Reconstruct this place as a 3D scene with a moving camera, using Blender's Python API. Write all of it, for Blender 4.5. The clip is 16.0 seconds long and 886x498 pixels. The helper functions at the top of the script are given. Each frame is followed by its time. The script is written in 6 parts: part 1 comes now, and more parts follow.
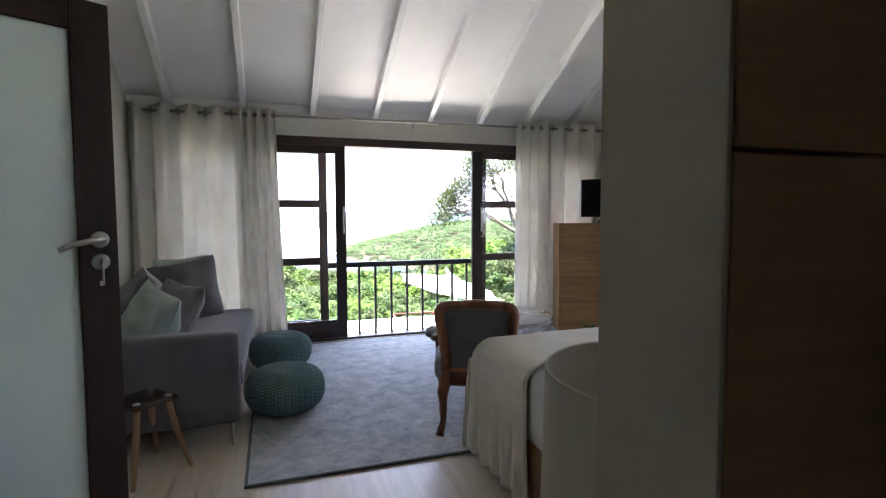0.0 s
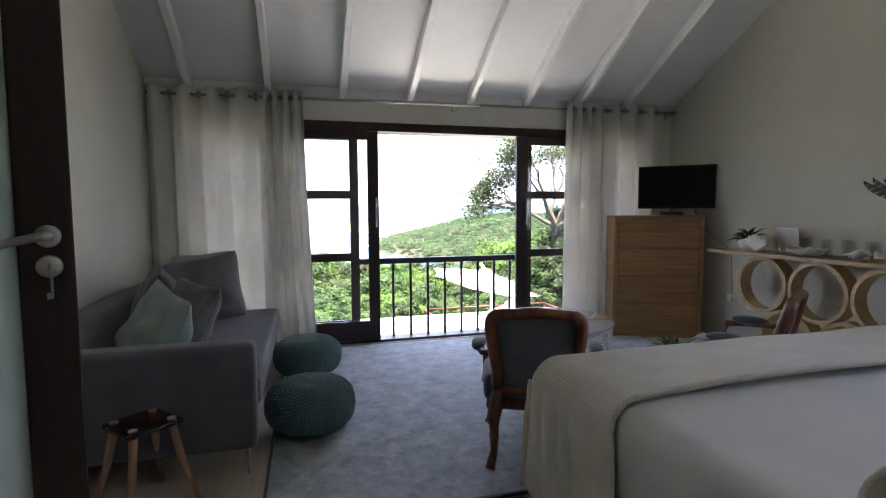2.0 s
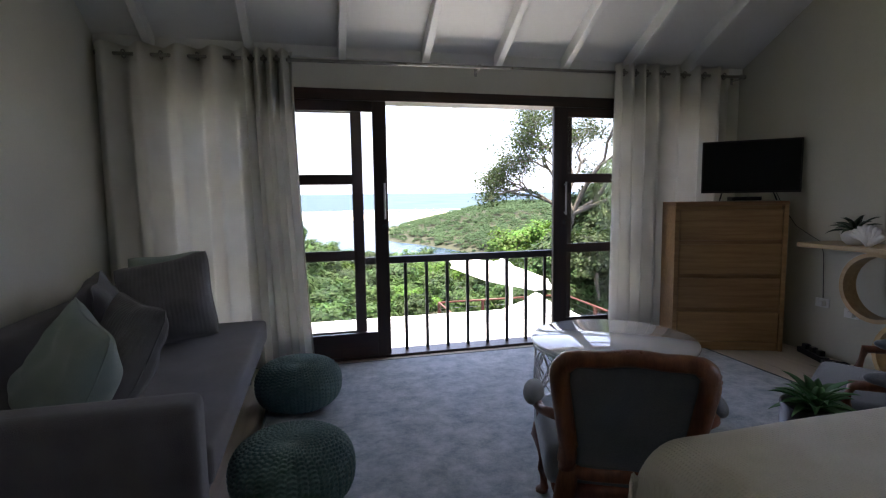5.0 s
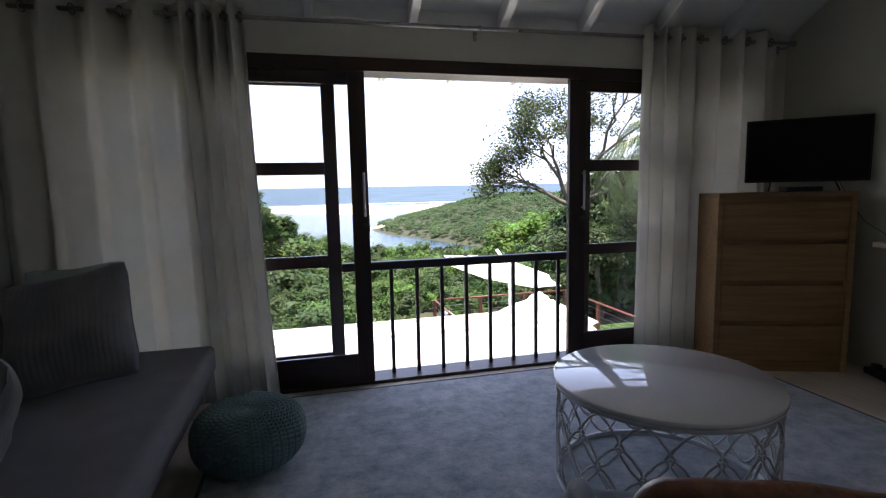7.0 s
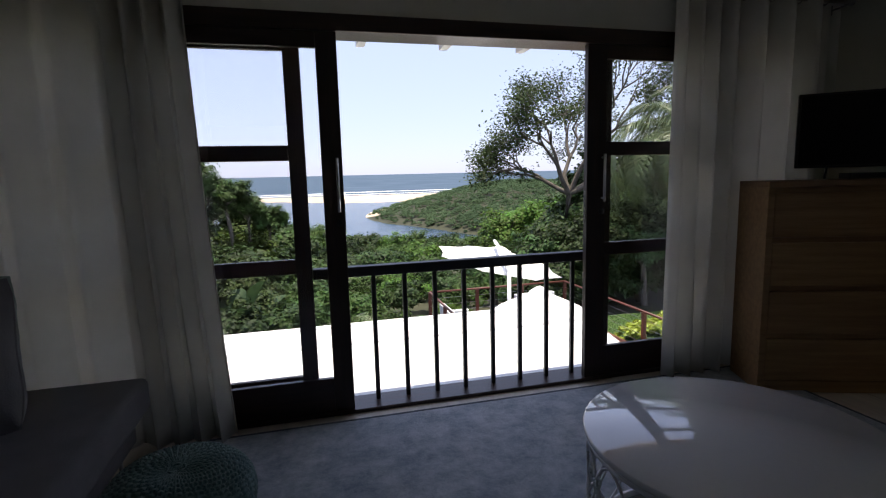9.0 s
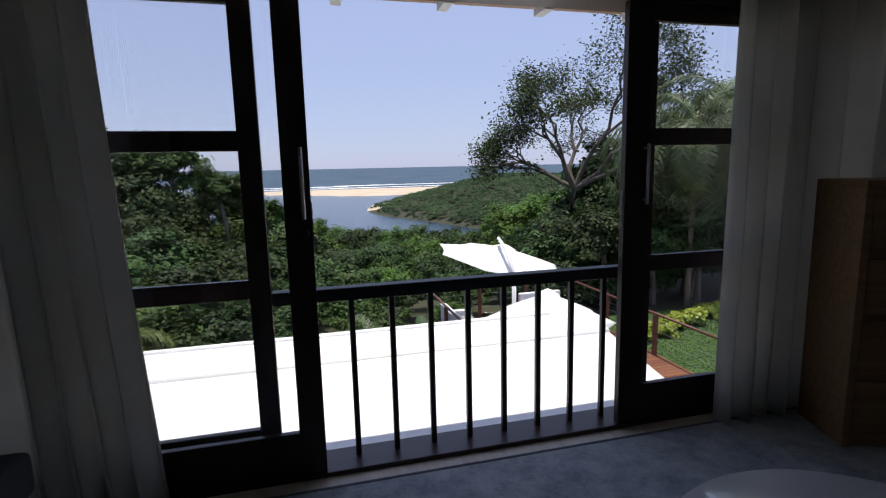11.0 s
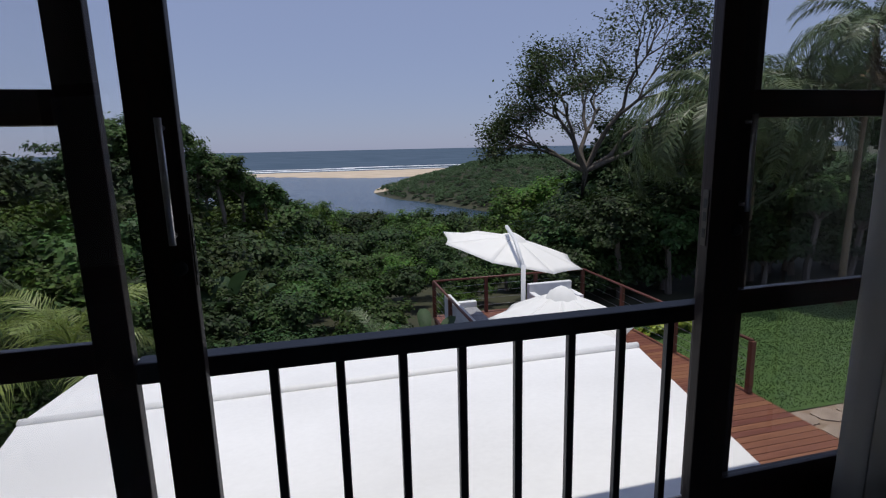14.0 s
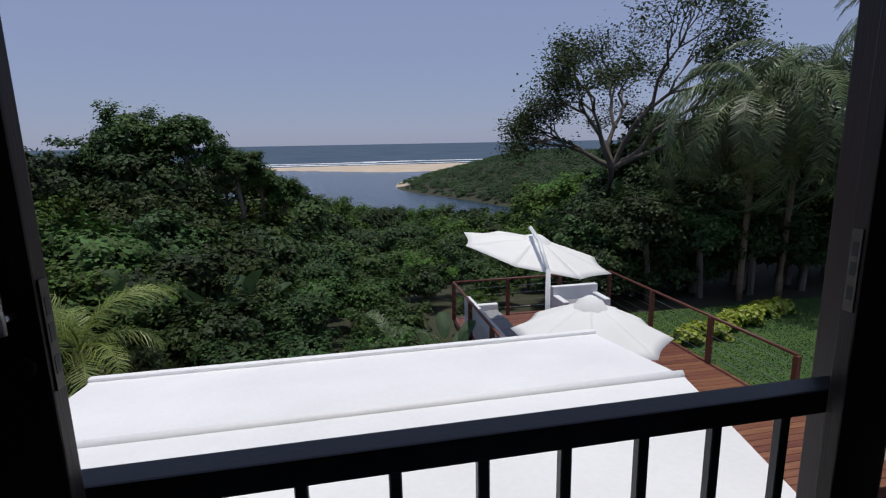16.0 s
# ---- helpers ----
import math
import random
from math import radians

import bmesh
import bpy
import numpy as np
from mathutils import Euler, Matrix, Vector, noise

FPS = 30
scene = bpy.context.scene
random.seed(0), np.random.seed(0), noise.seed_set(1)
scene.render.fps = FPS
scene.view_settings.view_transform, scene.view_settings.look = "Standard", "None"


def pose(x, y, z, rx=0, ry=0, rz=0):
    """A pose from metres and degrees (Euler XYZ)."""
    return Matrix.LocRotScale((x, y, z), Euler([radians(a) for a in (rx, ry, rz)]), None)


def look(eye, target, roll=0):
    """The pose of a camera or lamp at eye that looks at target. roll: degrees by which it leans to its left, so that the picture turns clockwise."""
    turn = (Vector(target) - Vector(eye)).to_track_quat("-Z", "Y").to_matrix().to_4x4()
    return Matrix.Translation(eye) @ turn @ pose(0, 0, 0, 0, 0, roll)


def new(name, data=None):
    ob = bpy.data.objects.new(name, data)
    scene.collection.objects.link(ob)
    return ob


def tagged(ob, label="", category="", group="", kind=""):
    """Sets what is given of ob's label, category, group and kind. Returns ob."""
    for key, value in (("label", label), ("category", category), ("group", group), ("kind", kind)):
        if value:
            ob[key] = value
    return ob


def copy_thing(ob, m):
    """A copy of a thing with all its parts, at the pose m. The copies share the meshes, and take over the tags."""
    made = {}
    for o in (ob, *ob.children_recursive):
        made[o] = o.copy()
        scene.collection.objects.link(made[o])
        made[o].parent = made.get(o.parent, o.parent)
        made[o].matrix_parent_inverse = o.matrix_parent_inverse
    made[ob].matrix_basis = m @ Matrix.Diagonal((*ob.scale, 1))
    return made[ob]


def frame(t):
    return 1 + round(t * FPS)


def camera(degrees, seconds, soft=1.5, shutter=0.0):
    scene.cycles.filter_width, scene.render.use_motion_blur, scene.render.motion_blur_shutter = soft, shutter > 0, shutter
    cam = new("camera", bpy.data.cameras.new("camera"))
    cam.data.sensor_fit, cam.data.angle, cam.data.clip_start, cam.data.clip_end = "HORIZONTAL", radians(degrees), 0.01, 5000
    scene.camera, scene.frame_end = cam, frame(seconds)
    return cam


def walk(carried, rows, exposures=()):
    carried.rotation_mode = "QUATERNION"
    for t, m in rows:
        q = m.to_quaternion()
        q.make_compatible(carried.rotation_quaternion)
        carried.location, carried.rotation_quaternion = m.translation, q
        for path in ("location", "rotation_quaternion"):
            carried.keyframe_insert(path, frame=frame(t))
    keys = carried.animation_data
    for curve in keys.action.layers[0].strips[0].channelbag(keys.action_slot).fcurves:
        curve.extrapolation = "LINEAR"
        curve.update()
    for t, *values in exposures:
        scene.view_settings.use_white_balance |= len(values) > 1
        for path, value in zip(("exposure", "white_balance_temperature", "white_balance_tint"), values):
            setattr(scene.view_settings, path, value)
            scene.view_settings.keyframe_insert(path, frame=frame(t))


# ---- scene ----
cam = camera(82.3, 16.0, soft=1.2)

PATH = [
    (0, (0.586, 0.027, 1.293), (1.223, 1.919, 1.168), -0.2),
    (0.5, (0.588, 0.14, 1.27), (1.173, 2.048, 1.146), -0.2),
    (1, (0.584, 0.232, 1.267), (1.144, 2.147, 1.133), -0.2),
    (1.5, (0.61, 0.364, 1.27), (1.146, 2.285, 1.122), -0.2),
    (2, (0.648, 0.519, 1.281), (1.165, 2.445, 1.13), -0.3),
    (2.5, (0.682, 0.63, 1.275), (1.179, 2.561, 1.12), -0.3),
    (3, (0.704, 0.775, 1.268), (1.187, 2.708, 1.102), -0.4),
    (3.5, (0.72, 0.946, 1.274), (1.193, 2.881, 1.103), -0.5),
    (4, (0.737, 1.091, 1.279), (1.209, 3.026, 1.097), -0.6),
    (6.5, (0.918, 1.922, 1.278), (1.396, 3.852, 1.062), -1.2),
    (7, (0.979, 2.104, 1.278), (1.465, 4.03, 1.051), -1.2),
    (7.5, (1.04, 2.236, 1.284), (1.524, 4.161, 1.04), -1.4),
    (8, (1.089, 2.375, 1.278), (1.572, 4.298, 1.02), -1.5),
    (8.5, (1.118, 2.548, 1.284), (1.606, 4.468, 1.013), -1.4),
    (9, (1.144, 2.682, 1.285), (1.644, 4.599, 1.01), -1.5),
    (11.5, (1.362, 3.447, 1.298), (1.851, 5.362, 0.989), -1.4),
    (12, (1.395, 3.568, 1.296), (1.884, 5.48, 0.977), -1.5),
    (12.5, (1.464, 3.711, 1.31), (1.951, 5.623, 0.979), -1.4),
    (13, (1.538, 3.854, 1.313), (2.019, 5.766, 0.973), -1.6),
    (13.5, (1.585, 3.976, 1.306), (2.058, 5.886, 0.949), -1.4),
    (14, (1.623, 4.136, 1.314), (2.083, 6.047, 0.945), -1.4),
    (14.5, (1.648, 4.282, 1.315), (2.097, 6.194, 0.94), -1.4),
    (15, (1.68, 4.383, 1.315), (2.114, 6.297, 0.931), -1.3),
    (15.5, (1.726, 4.501, 1.336), (2.14, 6.419, 0.949), -1.4),
    (16, (1.757, 4.622, 1.361), (2.135, 6.547, 0.973), -1.2),
]
EXPOSURES = [(0.0, 3.85, 7300, 10), (1.0, 3.5, 7300, 10), (2.0, 3.33, 7250, 10), (4.0, 2.88, 7250, 10), (6.5, 2.22, 7150, 10), (9.0, 1.02, 7100, 10), (11.5, 0.17, 6550, 10), (13.0, -0.32, 6420, 10), (16.0, -0.46, 6400, 10)]
walk(cam, [(t, look(e, a, r)) for t, e, a, r in PATH],
     exposures=EXPOSURES)

# ---- exposure of the walk is keyed above; light ----
world = bpy.data.worlds.new("sky")
scene.world = world
world.use_nodes = True
wn = world.node_tree
sky = wn.nodes.new("ShaderNodeTexSky")
sky.sky_type = "NISHITA"
sky.sun_disc = False
SUN_ELEV, SUN_AZ = radians(87), radians(20)   # azimuth clockwise from +y
sky.sun_elevation, sky.sun_rotation = SUN_ELEV, SUN_AZ
sky.altitude, sky.air_density, sky.dust_density, sky.ozone_density = 20, 1.1, 0.6, 1.6
wn.nodes["Background"].inputs["Strength"].default_value = 0.11
haze = wn.nodes.new("ShaderNodeMix")   # even coastal haze over the clear sky
haze.data_type = "RGBA"
haze.inputs[0].default_value, haze.inputs[7].default_value = 0.72, (3.3, 3.85, 6.25, 1)
wn.links.new(sky.outputs["Color"], haze.inputs[6])
wn.links.new(haze.outputs[2], wn.nodes["Background"].inputs["Color"])

sun = new("sun", bpy.data.lights.new("sun", "SUN"))
sun.data.energy, sun.data.angle, sun.data.color = 3.6, radians(0.6), (1.0, 0.96, 0.9)
sun_from = Vector((math.sin(SUN_AZ) * math.cos(SUN_ELEV), math.cos(SUN_AZ) * math.cos(SUN_ELEV), math.sin(SUN_ELEV)))
sun.matrix_world = look(sun_from * 60, (0, 0, 0))

fill_lamp = new("fill_light", bpy.data.lights.new("fill_light", "AREA"))   # added fill lamp in an unseen opening beside the bed head
fill_lamp.data.shape, fill_lamp.data.size, fill_lamp.data.size_y = "RECTANGLE", 1.0, 1.2
fill_lamp.data.energy, fill_lamp.data.color = 0.15, (1.0, 0.98, 0.93)
fill_lamp.matrix_world = look((4.66, 1.25, 1.5), (1.0, 1.6, 0.9))


# ---- materials ----
def nodes_of(name):
    m = bpy.data.materials.new(name)
    m.use_nodes = True
    return m, m.node_tree.nodes, m.node_tree.links, m.node_tree.nodes["Principled BSDF"]


def surface(name, dark, light, scale=8.0, rough=0.6, metal=0.0, bump=0.1, fine=60.0, stretch=(1, 1, 1), by_object=0.0,
            by_island=0.0, sheen=0.0, coat=0.0, rough_var=0.08, spec=0.5, translucent=0.0, coords="Object"):
    """A two-scale procedural surface: broad stains between two colours, fine grain as bump and tone."""
    m, n, l, b = nodes_of(name)
    co = n.new("ShaderNodeTexCoord")
    mp = n.new("ShaderNodeMapping")
    mp.inputs["Scale"].default_value = stretch
    l.new(co.outputs[coords], mp.inputs["Vector"])
    big = n.new("ShaderNodeTexNoise")
    big.inputs["Scale"].default_value, big.inputs["Detail"].default_value = scale, 6
    small = n.new("ShaderNodeTexNoise")
    small.inputs["Scale"].default_value, small.inputs["Detail"].default_value = fine, 4
    for t in (big, small):
        l.new(mp.outputs["Vector"], t.inputs["Vector"])
    mix = n.new("ShaderNodeMix")
    mix.data_type = "RGBA"
    mix.inputs[6].default_value, mix.inputs[7].default_value = (*dark, 1), (*light, 1)
    add = n.new("ShaderNodeMath")
    add.operation = "MULTIPLY_ADD"
    add.inputs[1].default_value, add.inputs[2].default_value = 0.35, -0.17
    l.new(small.outputs["Fac"], add.inputs[0])
    tot = n.new("ShaderNodeMath")
    tot.operation = "ADD"
    l.new(big.outputs["Fac"], tot.inputs[0])
    l.new(add.outputs[0], tot.inputs[1])
    ramp = n.new("ShaderNodeMapRange")
    ramp.inputs["From Min"].default_value, ramp.inputs["From Max"].default_value = 0.3, 0.7
    l.new(tot.outputs[0], ramp.inputs["Value"])
    l.new(ramp.outputs["Result"], mix.inputs[0])
    colour = mix.outputs[2]
    for amount, node, socket in ((by_object, "ShaderNodeObjectInfo", "Random"), (by_island, "ShaderNodeNewGeometry", "Random Per Island")):
        if amount:
            info = n.new(node)
            rng = n.new("ShaderNodeMapRange")
            rng.inputs["To Min"].default_value, rng.inputs["To Max"].default_value = 1 - amount, 1 + amount
            l.new(info.outputs[socket], rng.inputs["Value"])
            hs = n.new("ShaderNodeHueSaturation")
            l.new(rng.outputs["Result"], hs.inputs["Value"])
            hue = n.new("ShaderNodeMapRange")
            hue.inputs["To Min"].default_value, hue.inputs["To Max"].default_value = 0.5 - amount * 0.05, 0.5 + amount * 0.04
            l.new(info.outputs[socket], hue.inputs["Value"])
            l.new(hue.outputs["Result"], hs.inputs["Hue"])
            l.new(colour, hs.inputs["Color"])
            colour = hs.outputs["Color"]
    l.new(colour, b.inputs["Base Color"])
    rr = n.new("ShaderNodeMapRange")
    rr.inputs["To Min"].default_value, rr.inputs["To Max"].default_value = max(rough - rough_var, 0.02), min(rough + rough_var, 1)
    l.new(big.outputs["Fac"], rr.inputs["Value"])
    l.new(rr.outputs["Result"], b.inputs["Roughness"])
    b.inputs["Metallic"].default_value = metal
    b.inputs["Specular IOR Level"].default_value = spec
    b.inputs["Sheen Weight"].default_value = sheen
    b.inputs["Coat Weight"].default_value = coat
    if bump:
        bp = n.new("ShaderNodeBump")
        bp.inputs["Strength"].default_value, bp.inputs["Distance"].default_value = bump, 0.01
        l.new(small.outputs["Fac"], bp.inputs["Height"])
        l.new(bp.outputs["Normal"], b.inputs["Normal"])
    if translucent:
        tr = n.new("ShaderNodeBsdfTranslucent")
        l.new(colour, tr.inputs["Color"])
        ms = n.new("ShaderNodeMixShader")
        ms.inputs["Fac"].default_value = translucent
        l.new(b.outputs["BSDF"], ms.inputs[1])
        l.new(tr.outputs["BSDF"], ms.inputs[2])
        l.new(ms.outputs["Shader"], n["Material Output"].inputs["Surface"])
    return m


def wood(name, dark, light, rough=0.45, along="x", scale=1.0, coat=0.0, by_object=0.12):
    """Long wavering grain along one axis."""
    st = {"x": (1.2, 22, 22), "y": (22, 1.2, 22), "z": (22, 22, 1.2)}[along]
    return surface(name, dark, light, scale=1.6 * scale, fine=9 * scale, rough=rough, bump=0.12, stretch=st, by_object=by_object, coat=coat)


def glass_material(name, tint=(1, 1, 1), rough=0.0):
    m, n, l, b = nodes_of(name)
    b.inputs["Base Color"].default_value = (*tint, 1)
    b.inputs["Transmission Weight"].default_value = 1
    b.inputs["Roughness"].default_value = rough
    b.inputs["IOR"].default_value = 1.45
    return m


PLASTER = surface("wall_plaster", (0.720, 0.703, 0.623), (0.800, 0.782, 0.698), scale=1.4, fine=90, rough=0.75, bump=0.06)
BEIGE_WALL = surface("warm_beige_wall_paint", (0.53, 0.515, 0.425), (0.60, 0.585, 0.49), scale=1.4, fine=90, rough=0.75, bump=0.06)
CEILING = surface("ceiling_paint", (0.74, 0.74, 0.73), (0.80, 0.80, 0.79), scale=2, fine=40, rough=0.38, bump=0.04)
FLOORING = wood("laminate_floor", (0.50, 0.42, 0.33), (0.62, 0.53, 0.43), rough=0.3, along="y", scale=0.7)
DARK_WOOD = wood("dark_stained_timber", (0.016, 0.008, 0.006), (0.038, 0.017, 0.012), rough=0.52, along="z", coat=0.04)
DARK_WOOD_X = wood("dark_stained_timber_across", (0.018, 0.008, 0.006), (0.045, 0.018, 0.012), rough=0.4, along="x", coat=0.15)
RAIL_PAINT = surface("black_rail_paint", (0.012, 0.012, 0.014), (0.03, 0.03, 0.034), scale=14, rough=0.45, bump=0.08)
OAK = wood("oak_veneer", (0.27, 0.145, 0.06), (0.40, 0.24, 0.11), rough=0.5, along="x")
PALE_OAK = wood("pale_oak", (0.46, 0.31, 0.15), (0.60, 0.43, 0.23), rough=0.45, along="y")
BEECH = wood("turned_beech", (0.36, 0.20, 0.11), (0.50, 0.30, 0.18), rough=0.45, along="z")
WALNUT = wood("red_mahogany", (0.12, 0.035, 0.015), (0.24, 0.085, 0.038), rough=0.35, along="z", coat=0.3)
DARK_OAK = wood("brown_cabinet_veneer", (0.34, 0.20, 0.12), (0.46, 0.29, 0.175), rough=0.5, along="x", by_object=0.0)
GLASS = glass_material("clear_glass")
TUMBLER, tnn, tll, tbs = nodes_of("thin_clear_glass")
tmx, ttr, tgl = tnn.new("ShaderNodeMixShader"), tnn.new("ShaderNodeBsdfTransparent"), tnn.new("ShaderNodeBsdfGlossy")
ttr.inputs[0].default_value, tgl.inputs["Roughness"].default_value = (0.975, 0.985, 0.98, 1), 0.03
tmx.inputs[0].default_value = 0.07
tll.new(ttr.outputs[0], tmx.inputs[1])
tll.new(tgl.outputs[0], tmx.inputs[2])
tll.new(tmx.outputs[0], tnn["Material Output"].inputs["Surface"])
FROST = surface("frosted_glass", (0.80, 0.88, 0.87), (0.85, 0.93, 0.92), scale=3, rough=0.45, bump=0.05, translucent=0.75)
STEEL = surface("brushed_steel", (0.50, 0.50, 0.50), (0.62, 0.62, 0.62), scale=30, rough=0.32, metal=1.0, bump=0.05)
NICKEL = surface("nickel_rod", (0.36, 0.34, 0.31), (0.46, 0.44, 0.41), scale=20, rough=0.3, metal=1.0, bump=0.03)
LINEN = surface("curtain_linen", (0.80, 0.78, 0.725), (0.88, 0.862, 0.81), scale=5, fine=320, rough=0.9, bump=0.12, translucent=0.45, sheen=0.2)
SOFA_CLOTH = surface("grey_sofa_weave", (0.105, 0.095, 0.102), (0.15, 0.138, 0.146), scale=6, fine=260, rough=0.95, bump=0.35, sheen=0.3)
WHITE_ROOF = surface("white_roof_coating", (0.76, 0.75, 0.72), (0.86, 0.85, 0.82), scale=0.8, fine=30, rough=0.65, bump=0.05)
TAUPE = surface("taupe_wall_paint", (0.40, 0.365, 0.30), (0.46, 0.42, 0.35), scale=1.2, fine=40, rough=0.85, bump=0.05)
RENDER_WALL = surface("exterior_render", (0.66, 0.66, 0.64), (0.78, 0.78, 0.76), scale=1.5, rough=0.8, bump=0.1)


# ---- mesh helpers ----
def link(name, verts, faces, material, parent=None, label="", smooth=False):
    me = bpy.data.meshes.new(name)
    me.from_pydata([tuple(v) for v in verts], [], [tuple(f) for f in faces])
    me.update()
    if smooth:
        me.polygons.foreach_set("use_smooth", [True] * len(me.polygons))
    if material:
        me.materials.append(material)
    ob = new(name, me)
    if parent:
        ob.parent = parent
    if label:
        ob["label"] = label
    return ob


def part(name, bm, material, parent=None, label="", smooth=False):
    """Links a bmesh as one mesh object under a thing or a part."""
    bmesh.ops.recalc_face_normals(bm, faces=bm.faces)
    me = bpy.data.meshes.new(name)
    bm.to_mesh(me)
    bm.free()
    if smooth:
        me.polygons.foreach_set("use_smooth", [True] * len(me.polygons))
    me.materials.append(material)
    ob = new(name, me)
    if parent:
        ob.parent = parent
    if label:
        ob["label"] = label
    return ob


def thing(name, at, label, category, group="", rz=0.0):
    """An Empty at the thing's base, for parts in local coordinates."""
    ob = new(name)
    ob.empty_display_size = 0.1
    ob.matrix_world = pose(*at, 0, 0, rz)
    return tagged(ob, label, category, group)


def add_box(bm, x0, x1, y0, y1, z0, z1, bevel=0.0, segs=2, turn=None):
    r = bmesh.ops.create_cube(bm, size=1.0)
    vs = r["verts"]
    bmesh.ops.scale(bm, vec=(x1 - x0, y1 - y0, z1 - z0), verts=vs)
    bmesh.ops.translate(bm, vec=((x0 + x1) / 2, (y0 + y1) / 2, (z0 + z1) / 2), verts=vs)
    if bevel:
        es = list({e for v in vs for e in v.link_edges})
        r = bmesh.ops.bevel(bm, geom=es, offset=bevel, segments=segs, affect="EDGES", profile=0.6)
        vs = list({v for f in r["faces"] for v in f.verts} | {v for v in vs if v.is_valid})
    if turn is not None:
        bmesh.ops.transform(bm, matrix=turn, verts=vs)
    return vs


def box(name, x0, x1, y0, y1, z0, z1, material, parent=None, bevel=0.0, label="", segs=2, smooth=False, turn=None):
    bm = bmesh.new()
    add_box(bm, x0, x1, y0, y1, z0, z1, bevel, segs, turn)
    return part(name, bm, material, parent, label, smooth)


def add_tube(bm, points, radii, sides=8, caps=True):
    """A tapered tube through points."""
    rings = []
    points = [Vector(p) for p in points]
    up = Vector((0.013, 0.021, 1))
    for i, p in enumerate(points):
        d = (points[min(i + 1, len(points) - 1)] - points[max(i - 1, 0)]).normalized()
        u = d.cross(up)
        u = u.normalized() if u.length > 0.02 else d.cross(Vector((0, 1, 0))).normalized()
        w = u.cross(d)
        r = radii[i] if hasattr(radii, "__len__") else radii
        rings.append([bm.verts.new(p + (u * math.cos(a) + w * math.sin(a)) * r)
                      for a in [2 * math.pi * k / sides for k in range(sides)]])
    for a, b in zip(rings, rings[1:]):
        for k in range(sides):
            bm.faces.new((a[k], a[(k + 1) % sides], b[(k + 1) % sides], b[k]))
    if caps:
        bm.faces.new(rings[0])
        bm.faces.new(list(reversed(rings[-1])))


def tube(name, points, radii, material, parent=None, sides=8, label=""):
    bm = bmesh.new()
    add_tube(bm, points, radii, sides)
    return part(name, bm, material, parent, label, smooth=True)


def add_lathe(bm, profile, segs=32, centre=(0, 0, 0), close=True):
    """Turns (radius, height) pairs round the z axis."""
    rings = []
    for r, z in profile:
        rings.append([bm.verts.new((centre[0] + r * math.cos(2 * math.pi * k / segs), centre[1] + r * math.sin(2 * math.pi * k / segs), centre[2] + z)) for k in range(segs)])
    for a, b in zip(rings, rings[1:]):
        for k in range(segs):
            bm.faces.new((a[k], a[(k + 1) % segs], b[(k + 1) % segs], b[k]))
    if close:
        bm.faces.new(rings[0])
        bm.faces.new(rings[-1])


def lathe(name, profile, material, parent=None, segs=32, centre=(0, 0, 0), label="", close=True):
    bm = bmesh.new()
    add_lathe(bm, profile, segs, centre, close)
    return part(name, bm, material, parent, label, smooth=True)


# ---- the room ----
XL, XR, YF, YP = -0.65, 4.62, 5.42, 0.42   # left wall, right wall, garden wall, partition
EAVE_Z, SLOPE = 2.40, 0.55
RIDGE_Y = 2.0
YB = -1.6


def structure(ob, label, category):
    return tagged(ob, label, category, kind="structure")


structure(box("floor", XL - 0.2, XR + 0.2, YB - 0.2, YF + 0.2, -0.25, 0.0, FLOORING), "pale wood laminate floor with a soft sheen", "floor")
structure(box("wall_left", XL - 0.2, XL, YB - 0.2, YF, 0.0, 4.7, PLASTER), "off-white painted plaster wall", "wall")
# the opening near the bed is added out of view to hold the fill lamp
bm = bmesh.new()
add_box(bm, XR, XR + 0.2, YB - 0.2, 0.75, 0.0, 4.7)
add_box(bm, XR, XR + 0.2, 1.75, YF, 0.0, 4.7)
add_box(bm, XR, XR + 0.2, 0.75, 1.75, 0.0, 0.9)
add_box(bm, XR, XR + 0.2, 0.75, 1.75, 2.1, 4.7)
structure(part("wall_right", bm, BEIGE_WALL), "warm beige painted plaster wall with an added unseen opening", "wall")
# unseen back wall, given the darker paint to cut light bounced forward
structure(box("wall_back", XL, XR, YB - 0.2, YB, 0.0, 4.7, TAUPE), "unseen taupe painted plaster back wall", "wall")
structure(box("wall_partition", 0.877, XR, YP - 0.11, YP, 0.0, 4.7, TAUPE, bevel=0.006), "taupe painted partition wall with a free end", "wall")
structure(box("trim_partition_end", 0.871, 0.8765, YP - 0.133, YP + 0.003, 0.0, 4.65, TAUPE, bevel=0.002), "taupe painted cap on the partition end", "trim")

# garden wall with the wide glazed opening
OX0, OX1, OZ = -0.42, 4.36, 2.12
bm = bmesh.new()
add_box(bm, XL - 0.2, OX0, YF, YF + 0.22, 0.0, 2.75)
add_box(bm, OX1, XR + 0.2, YF, YF + 0.22, 0.0, 2.75)
add_box(bm, OX0, OX1, YF, YF + 0.22, OZ, 2.75)
structure(part("wall_garden", bm, PLASTER), "off-white plaster wall around the wide glazed opening", "wall")


def ceiling_z(y):
    return EAVE_Z + SLOPE * (YF - y) if y > RIDGE_Y else EAVE_Z + SLOPE * (YF - RIDGE_Y) - SLOPE * (RIDGE_Y - y)


